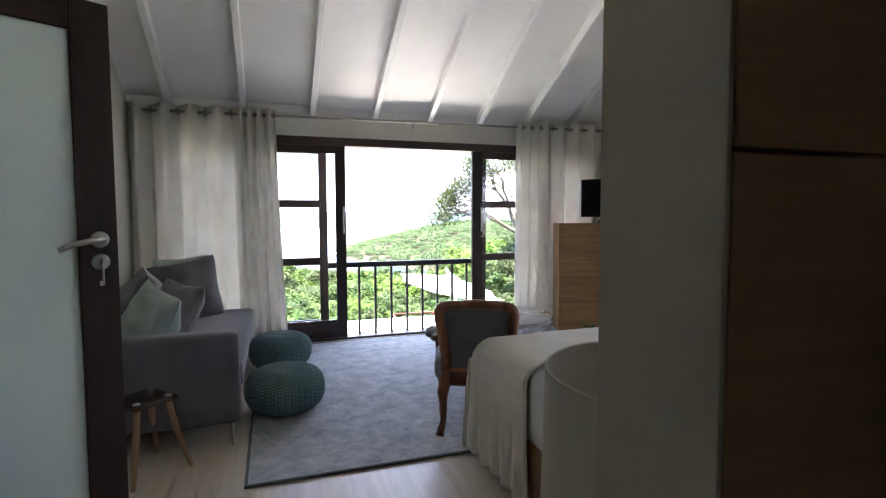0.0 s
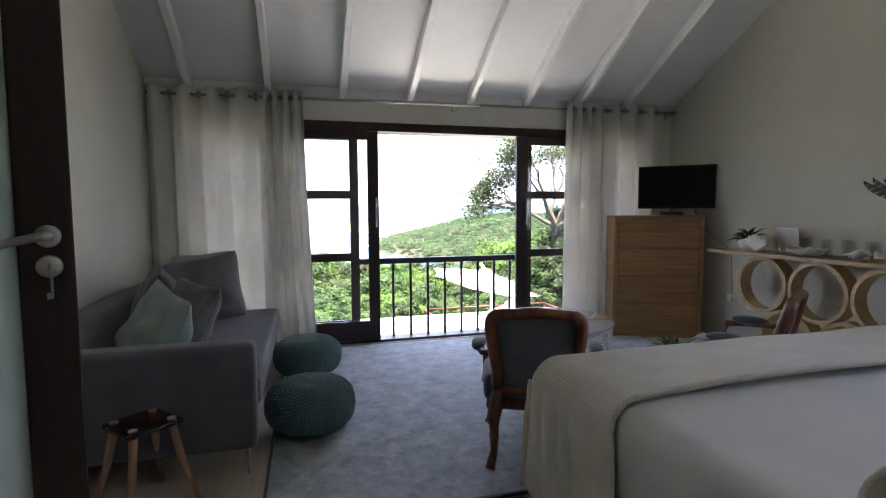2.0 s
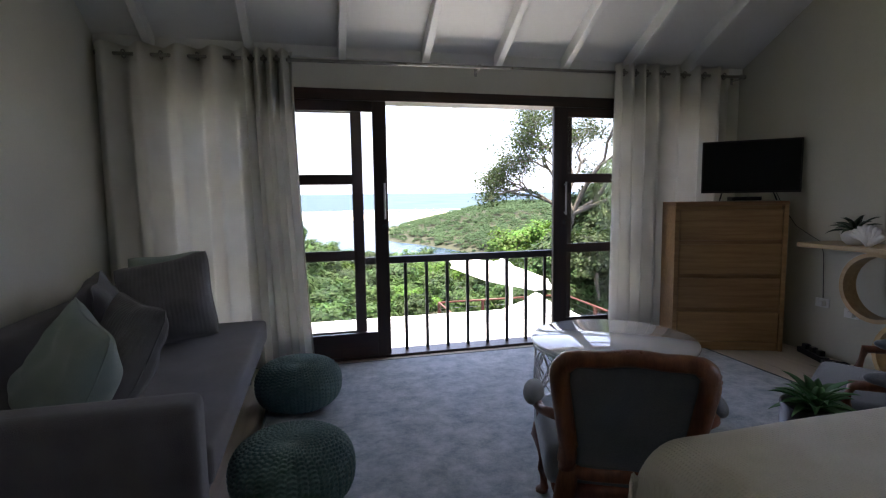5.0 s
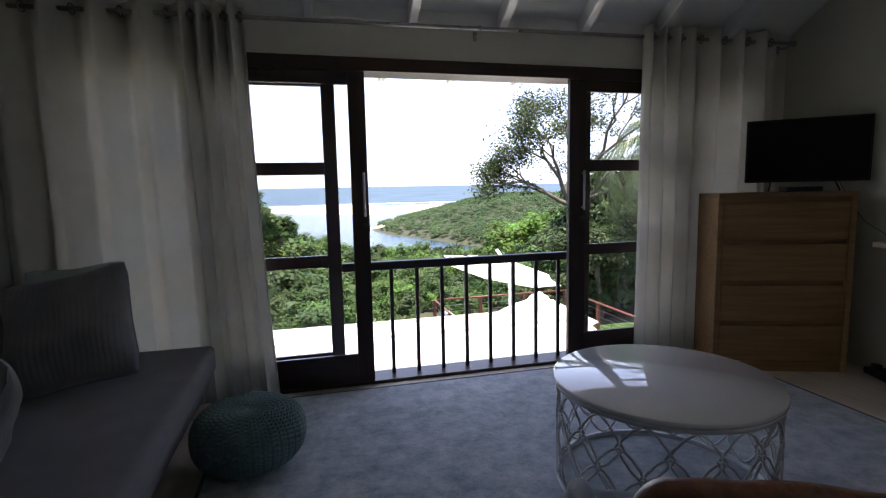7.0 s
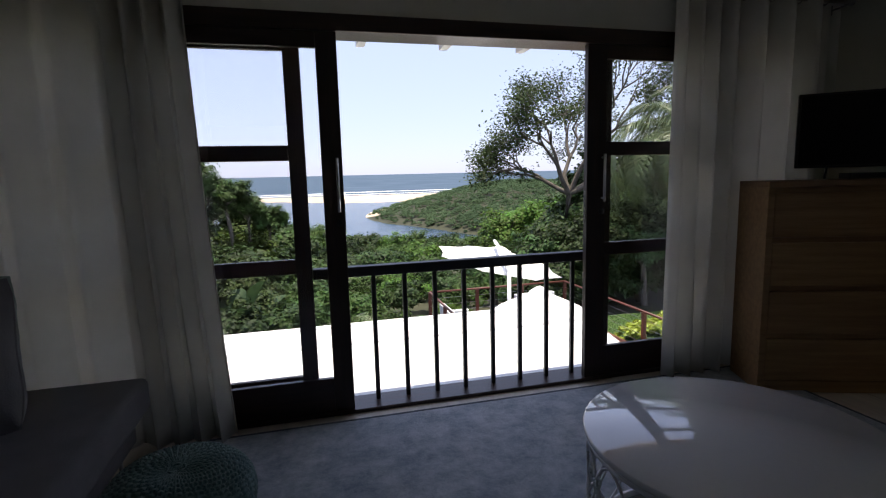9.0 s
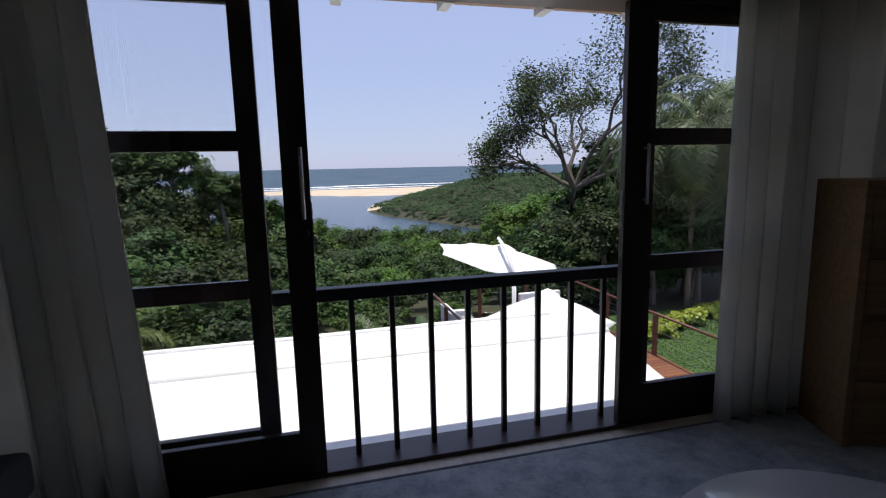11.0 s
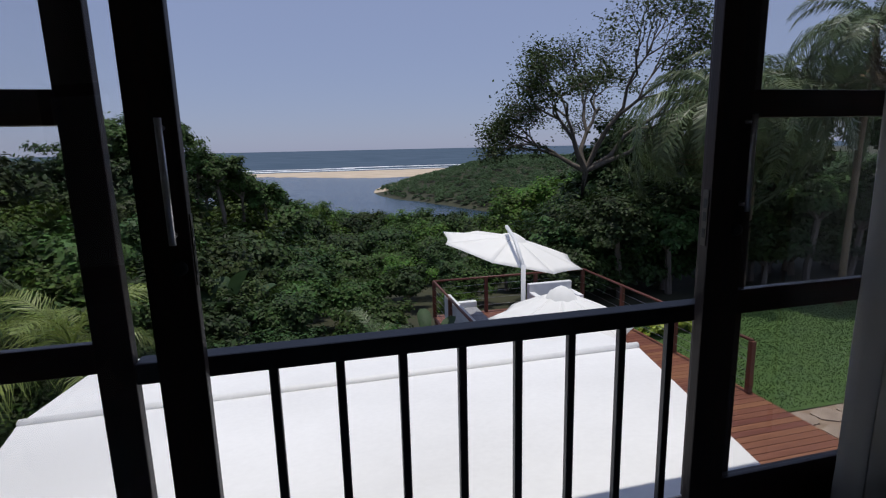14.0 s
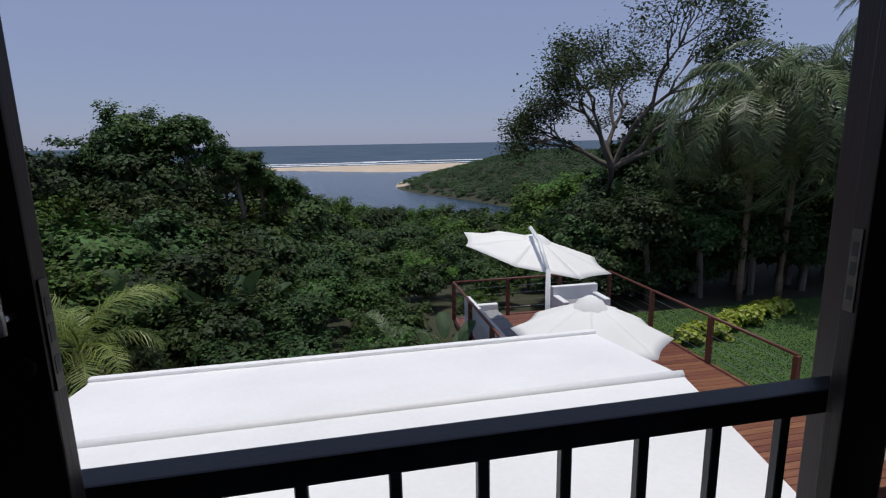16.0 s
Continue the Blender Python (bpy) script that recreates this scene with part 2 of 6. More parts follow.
# sloping boarded ceiling with exposed rafters, in one mesh
bm = bmesh.new()
for ya, yb in ((YF + 0.01, RIDGE_Y), (RIDGE_Y, YB)):
    za, zb = ceiling_z(ya), ceiling_z(yb)
    low = [bm.verts.new(v) for v in ((XL, ya, za), (XR, ya, za), (XR, yb, zb), (XL, yb, zb))]
    top = [bm.verts.new(v.co + Vector((0, 0, 0.12))) for v in low]
    bm.faces.new(low)
    bm.faces.new(list(reversed(top)))
    for k in range(4):
        bm.faces.new((low[k], top[k], top[(k + 1) % 4], low[(k + 1) % 4]))
for bx in (-0.295, 0.35, 1.0, 1.635, 2.235, 2.82, 3.40, 3.98):
    add_ang = math.atan(SLOPE)
    length = (YF - RIDGE_Y) / math.cos(add_ang)
    turn = Matrix.Translation((bx, YF, EAVE_Z)) @ Matrix.Rotation(-add_ang, 4, "X")
    add_box(bm, -0.028, 0.028, -length, 0.0, -0.10, 0.004, bevel=0.005, segs=1, turn=turn)
add_box(bm, XL, XR, YF - 0.035, YF, EAVE_Z - 0.06, EAVE_Z + 0.03, bevel=0.004, segs=1)
structure(part("ceiling", bm, CEILING), "white painted sloping ceiling with exposed rafters", "ceiling")


# ---- glazed sliding doors ----
LEAF_Y = 5.41
doors = structure(thing("door_1", (0, 0, 0), "", ""), "dark timber sliding glass doors standing half open", "sliding door")
bm = bmesh.new()
add_box(bm, OX0, OX1, YF - 0.02, YF + 0.17, 2.035, OZ, bevel=0.006)
part("head", bm, DARK_WOOD_X, doors)
for nm, x0, x1 in (("jamb", OX0, OX0 + 0.06), ("jamb", OX1 - 0.06, OX1)):
    box(nm, x0, x1, YF - 0.015, YF + 0.17, 0.0, 2.035, DARK_WOOD, doors, bevel=0.005)
box("sill", OX0, OX1, YF - 0.02, YF + 0.17, 0.0, 0.022, DARK_WOOD_X, doors, bevel=0.004, label="dark worn timber threshold track")


def leaf(x0, x1, y, bars, stile=0.09, low=0.19, high=0.08, names="sliding_leaf"):
    """A glazed timber leaf: frame, glazing bars and panes."""
    lf = new(names)
    lf.parent = doors
    t = 0.038
    z0, z1 = 0.024, 2.034
    box("stile", x0, x0 + stile, y, y + t, z0, z1, DARK_WOOD, lf, bevel=0.004)
    box("stile", x1 - stile, x1, y, y + t, z0, z1, DARK_WOOD, lf, bevel=0.004)
    box("bottom_rail", x0 + stile, x1 - stile, y + 0.002, y + t - 0.002, z0, z0 + low, DARK_WOOD_X, lf, bevel=0.004)
    box("top_rail", x0 + stile, x1 - stile, y + 0.002, y + t - 0.002, z1 - high, z1, DARK_WOOD_X, lf, bevel=0.004)
    edges = [z0 + low] + [z for b in bars for z in b] + [z1 - high]
    for b in bars:
        box("glazing_bar", x0 + stile, x1 - stile, y + 0.003, y + t - 0.003, b[0], b[1], DARK_WOOD_X, lf, bevel=0.004)
    for a, b in zip(edges[::2], edges[1::2]):
        p = box("pane", x0 + stile - 0.004, x1 - stile + 0.004, y + 0.017, y + 0.022, a - 0.003, b + 0.003, GLASS, lf)
        p.visible_shadow = False
    return lf


def pull_handle(lf, x, y, z0, z1):
    bm = bmesh.new()
    add_tube(bm, [(x, y - 0.004, z0 + 0.02), (x, y - 0.035, z0 + 0.02)], 0.006, 8)
    add_tube(bm, [(x, y - 0.004, z1 - 0.02), (x, y - 0.035, z1 - 0.02)], 0.006, 8)
    add_tube(bm, [(x, y - 0.035, z0), (x, y - 0.035, z1)], 0.008, 10)
    part("pull_handle", bm, STEEL, lf, "brushed steel pull handle", smooth=True)
    lathe_m = Matrix.Translation((x, y, z0 - 0.06)) @ Matrix.Rotation(radians(90), 4, "X")
    bm = bmesh.new()
    add_lathe(bm, [(0.018, 0), (0.018, 0.006), (0.012, 0.009)], 20)
    bmesh.ops.transform(bm, matrix=lathe_m, verts=bm.verts)
    part("lock_rose", bm, RAIL_PAINT, lf, "round dark lock rose", smooth=True)


BARS = ((0.793, 0.872), (1.398, 1.478))
l1 = leaf(0.30, 1.325, LEAF_Y, (), stile=0.106)
pull_handle(l1, 1.295, LEAF_Y, 1.125, 1.405)
l2 = leaf(2.752, 3.80, LEAF_Y, BARS, stile=0.126)
pull_handle(l2, 2.850, LEAF_Y, 1.125, 1.405)
leaf(OX0 + 0.06, 1.14, LEAF_Y + 0.085, BARS, stile=0.085, names="fixed_leaf")
leaf(3.60, OX1 - 0.06, LEAF_Y + 0.043, (), stile=0.08, names="fixed_leaf")

BRONZE = surface("dull_bronze_plate", (0.10, 0.09, 0.08), (0.15, 0.14, 0.12), scale=40, rough=0.5, metal=0.8, bump=0.05)
for lf, x in ((l1, 1.325), (l2, 2.749)):   # mortice lock plates let into the leaf edges
    plate = box("lock_plate", x, x + 0.003, LEAF_Y + 0.008, LEAF_Y + 0.030, 1.02, 1.19, BRONZE, lf, bevel=0.001, label="dull metal lock face plate")
    for z in (1.045, 1.095, 1.135):
        box("slot", x - 0.0008, x + 0.0038, LEAF_Y + 0.013, LEAF_Y + 0.025, z, z + 0.028, RAIL_PAINT, plate)

# railing across the opening
railing = thing("balcony_railing", (0, 0, -0.02), "black painted metal railing with upright square bars", "railing")
RY = 5.52
box("top_rail", 1.142, 2.876, RY - 0.032, RY + 0.032, 0.775, 0.832, RAIL_PAINT, railing, bevel=0.006)
box("mullion", 2.877, 2.94, LEAF_Y + 0.043, YF + 0.18, 0.023, 2.033, DARK_WOOD, doors, bevel=0.004, label="dark timber post behind the sliding leaf")
for k in range(-1, 8):
    bx = 1.47 + 0.1788 * k
    bm = bmesh.new()
    add_box(bm, bx - 0.0125, bx + 0.0125, RY - 0.0125, RY + 0.0125, 0.0, 0.776, bevel=0.003, segs=1)
    add_box(bm, bx - 0.017, bx + 0.017, RY - 0.017, RY + 0.017, 0.0, 0.02, bevel=0.003, segs=1)
    part("baluster", bm, RAIL_PAINT, railing)

# ---- the white roof below the doors, the eave, house walls outside ----
roof = thing("lower_roof", (0, 0, 0), "white coated lean-to roof with raised seams", "roof")
RX0, RX1, RYN, RYS, RYE = -0.45, 4.35, 5.58, 7.87, 9.62


def roof_z(y):
    return -0.41 + (RYS - y) * 0.18


bm = bmesh.new()
th = 0.10
sec = []
for y in (RYN, 5.9, RYS, 7.93, 9.52, RYE):
    left = RX0 - 0.33 * (y - RYS) if y < RYS else RX0 - 0.12 * (y - RYS)
    right = 4.28 + 0.42 * (y - RYS) if y < RYS else 4.28 + 0.1 * (y - RYS)
    z = roof_z(y) + (0.03 if y > 9.6 else 0)
    sec.append([bm.verts.new(v) for v in ((left, y, z - th), (right, y, z - th), (right, y, z), (left, y, z))])
for a, b in zip(sec, sec[1:]):
    for k in range(4):
        bm.faces.new((a[k], a[(k + 1) % 4], b[(k + 1) % 4], b[k]))
bm.faces.new(sec[0])
bm.faces.new(sec[-1])
part("sheet", bm, WHITE_ROOF, roof)
bm = bmesh.new()
add_tube(bm, [(-0.44, RYS, roof_z(RYS) + 0.004), (4.27, RYS, roof_z(RYS) + 0.012)], 0.034, 10)
part("seam", bm, WHITE_ROOF, roof, "raised white roof seam", smooth=True)
bm = bmesh.new()
add_box(bm, -0.66, 4.45, 9.56, 9.64, roof_z(9.6) - 0.05, roof_z(9.6) + 0.055, bevel=0.02)
part("edge_kerb", bm, WHITE_ROOF, roof, "rounded white roof edge")
box("wall_below", -0.3, 3.3, 5.7, 9.3, -3.5, roof_z(9.3) - 0.12, RENDER_WALL, roof)

# eave of the house above the doors
bm = bmesh.new()
turn = Matrix.Translation((0, YF + 0.22, 2.30)) @ Matrix.Rotation(-math.atan(SLOPE), 4, "X")
add_box(bm, -1.4, 5.4, 0.0, 0.22, 0.0, 0.03, turn=turn)
add_box(bm, -1.4, 5.4, 0.15, 0.22, -0.08, 0.06, turn=turn)
structure(part("eave", bm, RENDER_WALL), "pale roof overhang with fascia board", "eave")
bm = bmesh.new()
add_box(bm, -1.4, 5.4, YF + 0.222, YF + 0.40, 2.10, 2.125)
structure(part("soffit", bm, DARK_OAK), "brown boarded soffit under the eave", "eave")
for k in range(8):
    bm = bmesh.new()
    add_box(bm, 0.46 + 0.5 * k, 0.51 + 0.5 * k, YF + 0.24, YF + 0.37, 2.055, 2.10, bevel=0.004)
    structure(part("trim_rafter_end", bm, CEILING), "white painted rafter end under the soffit", "rafter end")
bm = bmesh.new()
add_box(bm, XL - 0.4, XR + 0.4, YF + 0.225, YF + 0.25, -3.5, -0.02)
structure(part("wall_house_lower", bm, RENDER_WALL), "white rendered lower house wall", "wall")
bm = bmesh.new()
for ya, yb in ((YF + 0.36, RIDGE_Y), (RIDGE_Y, YB - 0.4)):
    za, zb = ceiling_z(ya) + 0.2, ceiling_z(yb) + 0.2
    low = [bm.verts.new(v) for v in ((XL - 0.5, ya, za), (XR + 0.5, ya, za), (XR + 0.5, yb, zb), (XL - 0.5, yb, zb))]
    top = [bm.verts.new(v.co + Vector((0, 0, 0.08))) for v in low]
    bm.faces.new(low)
    bm.faces.new(list(reversed(top)))
    for k in range(4):
        bm.faces.new((low[k], top[k], top[(k + 1) % 4], low[(k + 1) % 4]))
structure(part("house_roof", bm, RENDER_WALL), "pale sheet roof over the room", "roof")


# ---- curtains ----
ROD_Z, ROD_Y = 2.305, 5.31


def rod_dz(x):
    """The rod hangs slightly lower at its far left end."""
    return -0.03 + 0.055 * (x + 0.6) / 5.16


rod = thing("curtain_rod", (0, ROD_Y, ROD_Z), "slim brushed nickel curtain rod on wall brackets", "curtain rod")
tube("rod", [(-0.60, 0, rod_dz(-0.60)), (4.56, 0, rod_dz(4.56))], 0.0125, NICKEL, rod, 12)
for x in (-0.60, 4.56):
    bm = bmesh.new()
    bmesh.ops.create_uvsphere(bm, u_segments=16, v_segments=10, radius=0.022, matrix=Matrix.Translation((x, 0, rod_dz(x))))
    part("finial", bm, NICKEL, rod, smooth=True)
for x in (-0.57, 2.06, 4.53):
    bm = bmesh.new()
    dz = rod_dz(x)
    add_tube(bm, [(x, 0, dz - 0.018), (x, 0.05, dz - 0.02), (x, YF - ROD_Y, dz - 0.02)], 0.006, 8)
    add_box(bm, x - 0.012, x + 0.012, YF - ROD_Y - 0.006, YF - ROD_Y, dz - 0.05, dz + 0.01, bevel=0.002)
    add_tube(bm, [(x - 0.008, 0, dz), (x + 0.008, 0, dz)], 0.02, 12)
    part("bracket", bm, NICKEL, rod, smooth=True)


def curtain(label, stops, waves, flare, seed):
    """A pleated eyelet curtain. stops: (share of the cloth, x at the rod); flare: shift of the hem."""
    rnd = random.Random(seed)
    ob = thing("curtain", (0, ROD_Y, 0), label, "curtain", "curtains at the glass doors")
    nu, nv = waves * 14, 34
    ph = [rnd.uniform(-0.5, 0.5) for _ in range(waves + 2)]

    def x_at(s):
        for (s0, x0), (s1, x1) in zip(stops, stops[1:]):
            if s <= s1:
                return x0 + (x1 - x0) * (s - s0) / (s1 - s0)
        return stops[-1][1]

    verts, faces = [], []
    for j in range(nv + 1):
        v = j / nv
        z = 2.395 - v * 2.38
        for i in range(nu + 1):
            s = i / nu
            a = 2 * math.pi * waves * s
            w = ph[int(waves * s)] * (1 - waves * s % 1) + ph[int(waves * s) + 1] * (waves * s % 1)
            amp = 0.072 * (1 + 0.5 * v * w)
            sw = math.sin(a + v * w * 0.9)
            y = -amp * (0.45 * sw + 0.55 * math.asin(max(-1.0, min(1.0, sw))) / 1.5708) + 0.008 * noise.noise(Vector((s * 30, v * 4, seed)))
            x = x_at(s) + flare * v ** 1.6 * s + 0.012 * v * math.sin(a * 2 + w * 3) + 0.02 * v * w
            verts.append((min(max(x, XL + 0.015), XR - 0.015), min(y, YF - ROD_Y - 0.03), z - (0.025 - rod_dz(x)) * (1 - v)))
    for j in range(nv):
        for i in range(nu):
            k = j * (nu + 1) + i
            faces.append((k, k + 1, k + nu + 2, k + nu + 1))
    cloth = link("cloth", verts, faces, LINEN, ob, smooth=True)
    sol = cloth.modifiers.new("thickness", "SOLIDIFY")
    sol.thickness = 0.0016
    for k in range(2 * waves):
        s = (k + 0.5) / (2 * waves)
        bm = bmesh.new()
        slant = 0.9 if k % 2 else -0.9
        pts = [(x_at(s) + 0.026 * math.cos(a) * math.sin(slant * 0.2), 0.026 * math.cos(a), ROD_Z + rod_dz(x_at(s)) + 0.026 * math.sin(a)) for a in [2 * math.pi * q / 18 for q in range(19)]]
        add_tube(bm, pts, 0.0055, 6, caps=False)
        part("eyelet", bm, NICKEL, ob, "brushed nickel eyelet ring", smooth=True)
    return ob


curtain("long off-white linen eyelet curtain drawn half aside", [(0, -0.615), (0.5, 0.30), (1, 0.645)], 8, 0.09, 3)
curtain("long off-white linen eyelet curtain beside the chest", [(0, 3.255), (0.45, 3.61), (1, 4.40)], 7, -0.03, 8)

# ---- rug ----
RUG = surface("faded_rug_pile", (0.17, 0.215, 0.255), (0.56, 0.58, 0.59), scale=8.0, fine=38, rough=0.95, bump=0.5, sheen=0.25)
RUG_EDGE = surface("rug_binding", (0.09, 0.10, 0.11), (0.14, 0.15, 0.16), scale=20, rough=0.95)
for nd in RUG.node_tree.nodes:   # broken, distressed pattern
    if nd.type == "TEX_NOISE":
        nd.inputs["Detail"].default_value, nd.inputs["Roughness"].default_value = 12, 0.72
        nd.inputs["Distortion"].default_value = 0.15
rug = thing("rug", (0, 0, 0), "large faded grey-blue rug with a worn mottled pattern", "rug")
bm = bmesh.new()
add_box(bm, 0.44, 3.86, 2.56, 5.30, 0.0, 0.012, bevel=0.004)
part("woven_field", bm, RUG, rug)
for a in ((0.43, 0.446, 2.55, 5.31), (3.854, 3.87, 2.55, 5.31), (0.446, 3.854, 2.55, 2.566), (0.446, 3.854, 5.294, 5.31)):
    box("binding", *a, 0.0, 0.0145, RUG_EDGE, rug, bevel=0.003)

# ---- sofa ----
sofa = thing("sofa", (0, 0, 0), "grey woven fabric sofa with one low arm and open end", "sofa")
box("frame", -0.60, 0.33, 3.20, 5.13, 0.14, 0.29, SOFA_CLOTH, sofa, bevel=0.02, segs=3, smooth=True)
box("seat_cushion", -0.45, 0.40, 3.205, 5.14, 0.29, 0.44, SOFA_CLOTH, sofa, bevel=0.035, segs=4, smooth=True)
box("backrest", -0.62, -0.44, 3.19, 5.14, 0.16, 0.74, SOFA_CLOTH, sofa, bevel=0.05, segs=4, smooth=True)
box("arm", -0.60, 0.392, 3.05, 3.20, 0.13, 0.652, SOFA_CLOTH, sofa, bevel=0.045, segs=4, smooth=True)
for x, y in ((0.345, 3.09), (-0.54, 3.10), (0.28, 5.05), (-0.54, 5.05)):
    tube("leg", [(x, y, 0.0), (x, y, 0.15)], [0.007, 0.010], STEEL, sofa, 8, "thin steel leg")


def pillow(label, at, rot, size, thick, material, ribs=0.0, group="sofa pillows"):
    """A stuffed square pillow with pinched corners and a piped seam."""
    n = 96 if ribs else 36
    verts, faces = [], []

    def slump(u, v):
        return -0.035 * v * v + 0.03 * noise.noise(Vector((u * 0.9 + at[0] * 5, v * 0.9, 3 + at[1])))

    for side in (1, -1):
        for j in range(n + 1):
            for i in range(n + 1):
                u, v = 2 * i / n - 1, 2 * j / n - 1
                pinch = 1 - 0.11 * (1 - abs(u) ** 2) * abs(v) ** 3 - 0.11 * (1 - abs(v) ** 2) * abs(u) ** 3 - 0.07 * (abs(u) * abs(v)) ** 6
                h = max((1 - abs(u) ** 2.4) * (1 - abs(v) ** 2.4), 0) ** 0.5
                wr = 0.05 * noise.noise(Vector((u * 2.2 + at[1] * 7, v * 2.2, side + at[0])))
                r = ribs * math.sin(u * 74) * min(h * 2, 1)
                crease = 0.010 * noise.noise(Vector((u * 1.6 + at[1] * 3, v * 4.5, 7))) * (1 - h)
                verts.append((u * size / 2 * pinch, side * (thick / 2 * h * (1 + wr * 5 - 0.25 * v) + r) + slump(u, v) + crease, v * size / 2 * pinch))
    m = (n + 1) ** 2
    for s in (0, m):
        for j in range(n):
            for i in range(n):
                k = s + j * (n + 1) + i
                q = (k, k + 1, k + n + 2, k + n + 1)
                faces.append(q if s else q[::-1])
    ob = thing("pillow", (0, 0, 0), label, "pillow", group)
    ob.matrix_world = pose(*at, *rot)
    link("cover", verts, faces, material, ob, smooth=True)
    def rim(u, v):
        f = 1 - 0.11 * (1 - u * u) * abs(v) ** 3 - 0.11 * (1 - v * v) * abs(u) ** 3 - 0.07 * (abs(u) * abs(v)) ** 6
        return (u * size / 2 * f, slump(u, v) + 0.010 * noise.noise(Vector((u * 1.6 + at[1] * 3, v * 4.5, 7))), v * size / 2 * f)
    edge = [rim(u, v)
            for u, v in [(-1 + 2 * q / 10, -1) for q in range(10)] + [(1, -1 + 2 * q / 10) for q in range(10)]
            + [(1 - 2 * q / 10, 1) for q in range(10)] + [(-1, 1 - 2 * q / 10) for q in range(11)]]
    tube("piping", edge, 0.004, material, ob, 5)
    return ob


SAGE = surface("sage_pillow_cotton", (0.27, 0.34, 0.31), (0.36, 0.43, 0.39), scale=5, fine=240, rough=0.95, bump=0.3, sheen=0.3)
GREY_KNIT = surface("grey_ribbed_cotton", (0.145, 0.14, 0.145), (0.205, 0.20, 0.205), scale=6, fine=200, rough=0.95, bump=0.4, sheen=0.3)
pillow("sage green cotton pillow leaning on the sofa back", (-0.14, 3.56, 0.645), (-24, 14, -54), 0.46, 0.25, SAGE)
pillow("grey ribbed pillow leaning behind a green one", (-0.05, 3.82, 0.64), (-28, 6, -48), 0.46, 0.23, GREY_KNIT, 0.0016)
pillow("large grey ribbed pillow at the far end of the sofa", (-0.11, 4.70, 0.675), (-26, -10, 2), 0.56, 0.24, GREY_KNIT, 0.0016)
pillow("sage green pillow tucked behind a grey one", (-0.16, 4.90, 0.72), (-18, -5, -8), 0.48, 0.20, SAGE)
pillow("plain grey back pillow against the sofa back", (-0.34, 4.25, 0.66), (-16, 3, -76), 0.52, 0.26, SOFA_CLOTH)

# ---- knitted poufs ----
KNIT = surface("teal_knit_cotton", (0.085, 0.165, 0.165), (0.145, 0.24, 0.235), scale=8, fine=180, rough=0.95, bump=0.4, sheen=0.3)


def pouf(at, seed, label):
    """A squashed ball of thick plaited stitches running from pole to pole."""
    cols, rows_ = 38, 26
    nu, nv = cols * 7, rows_ * 5
    verts, faces = [], []
    for j in range(nv + 1):
        t = j / nv
        phi = -math.pi / 2 + math.pi * t
        for i in range(nu):
            a = 2 * math.pi * i / nu
            c = (i / nu * cols) % 1.0
            zig = abs(c - 0.5) * 2
            st = (t * rows_ + zig * 0.55 + (int(i / nu * cols) % 2) * 0.5) % 1.0
            bump = (math.sin(math.pi * st) ** 0.7) * (0.45 + 0.55 * math.sin(math.pi * ((c * 2) % 1.0)) ** 0.6)
            r = math.cos(phi) ** (0.72 if phi > 0 else 0.5) if math.cos(phi) > 0 else 0
            zz = 0.5 + 0.5 * math.copysign(abs(math.sin(phi)) ** 0.85, math.sin(phi))
            rad = 0.247 * r * (1 + 0.03 * noise.noise(Vector((math.cos(a), math.sin(a), t * 2 + seed))))
            k = 0.017 * bump * min(r * 1.6, 1)
            lift = k * math.sin(phi) if phi > 0 else 0
            verts.append(((rad + k * math.cos(phi)) * math.cos(a), (rad + k * math.cos(phi)) * math.sin(a), 0.004 + 0.295 * zz - 0.03 * (1 - r) * (phi > 0) + lift))
    for j in range(nv):
        for i in range(nu):
            faces.append((j * nu + i, j * nu + (i + 1) % nu, (j + 1) * nu + (i + 1) % nu, (j + 1) * nu + i))
    ob = thing("pouf", at, label, "pouf", "knitted poufs", seed * 40)
    link("knit_cover", verts, faces, KNIT, ob, smooth=True)
    bm = bmesh.new()   # drawstring gathering the stitches at the crown
    add_tube(bm, [(0.030 * math.cos(a), 0.030 * math.sin(a), 0.271 + 0.003 * math.sin(5 * a)) for a in [2 * math.pi * q / 24 for q in range(25)]], 0.006, 6, caps=False)
    part("drawstring", bm, KNIT, ob, "knotted cord closing the crown", smooth=True)
    return ob


pouf((0.645, 3.52, 0.012), 1, "round teal knitted pouf on the rug")
pouf((0.63, 4.56, 0.012), 2, "round teal knitted pouf beside the curtain")

# ---- stool ----
ACRYLIC = glass_material("smoked_acrylic", (0.42, 0.24, 0.15), 0.12)
stool = thing("stool", (-0.055, 2.91, 0), "small stool with a dark amber seat and beech legs", "stool", rz=42)
bm = bmesh.new()
add_box(bm, -0.115, 0.115, -0.115, 0.115, 0.360, 0.382, bevel=0.009, segs=3)
part("seat", bm, ACRYLIC, stool, "dark amber acrylic seat", smooth=True)
for sx in (-1, 1):
    for sy in (-1, 1):
        tube("leg", [(sx * 0.150, sy * 0.150, 0), (sx * 0.105, sy * 0.105, 0.20), (sx * 0.08, sy * 0.08, 0.359)], [0.0115, 0.016, 0.017], BEECH, stool, 12)
        lathe("cap", [(0.018, 0.383), (0.018, 0.389), (0.008, 0.393)], STEEL, stool, 16, (sx * 0.08, sy * 0.08, 0), "bright steel cap")

# ---- french armchairs ----
CHAIR_CLOTH = surface("slate_chair_velvet", (0.10, 0.115, 0.135), (0.16, 0.175, 0.195), scale=5, fine=180, rough=0.9, bump=0.25, sheen=0.5)


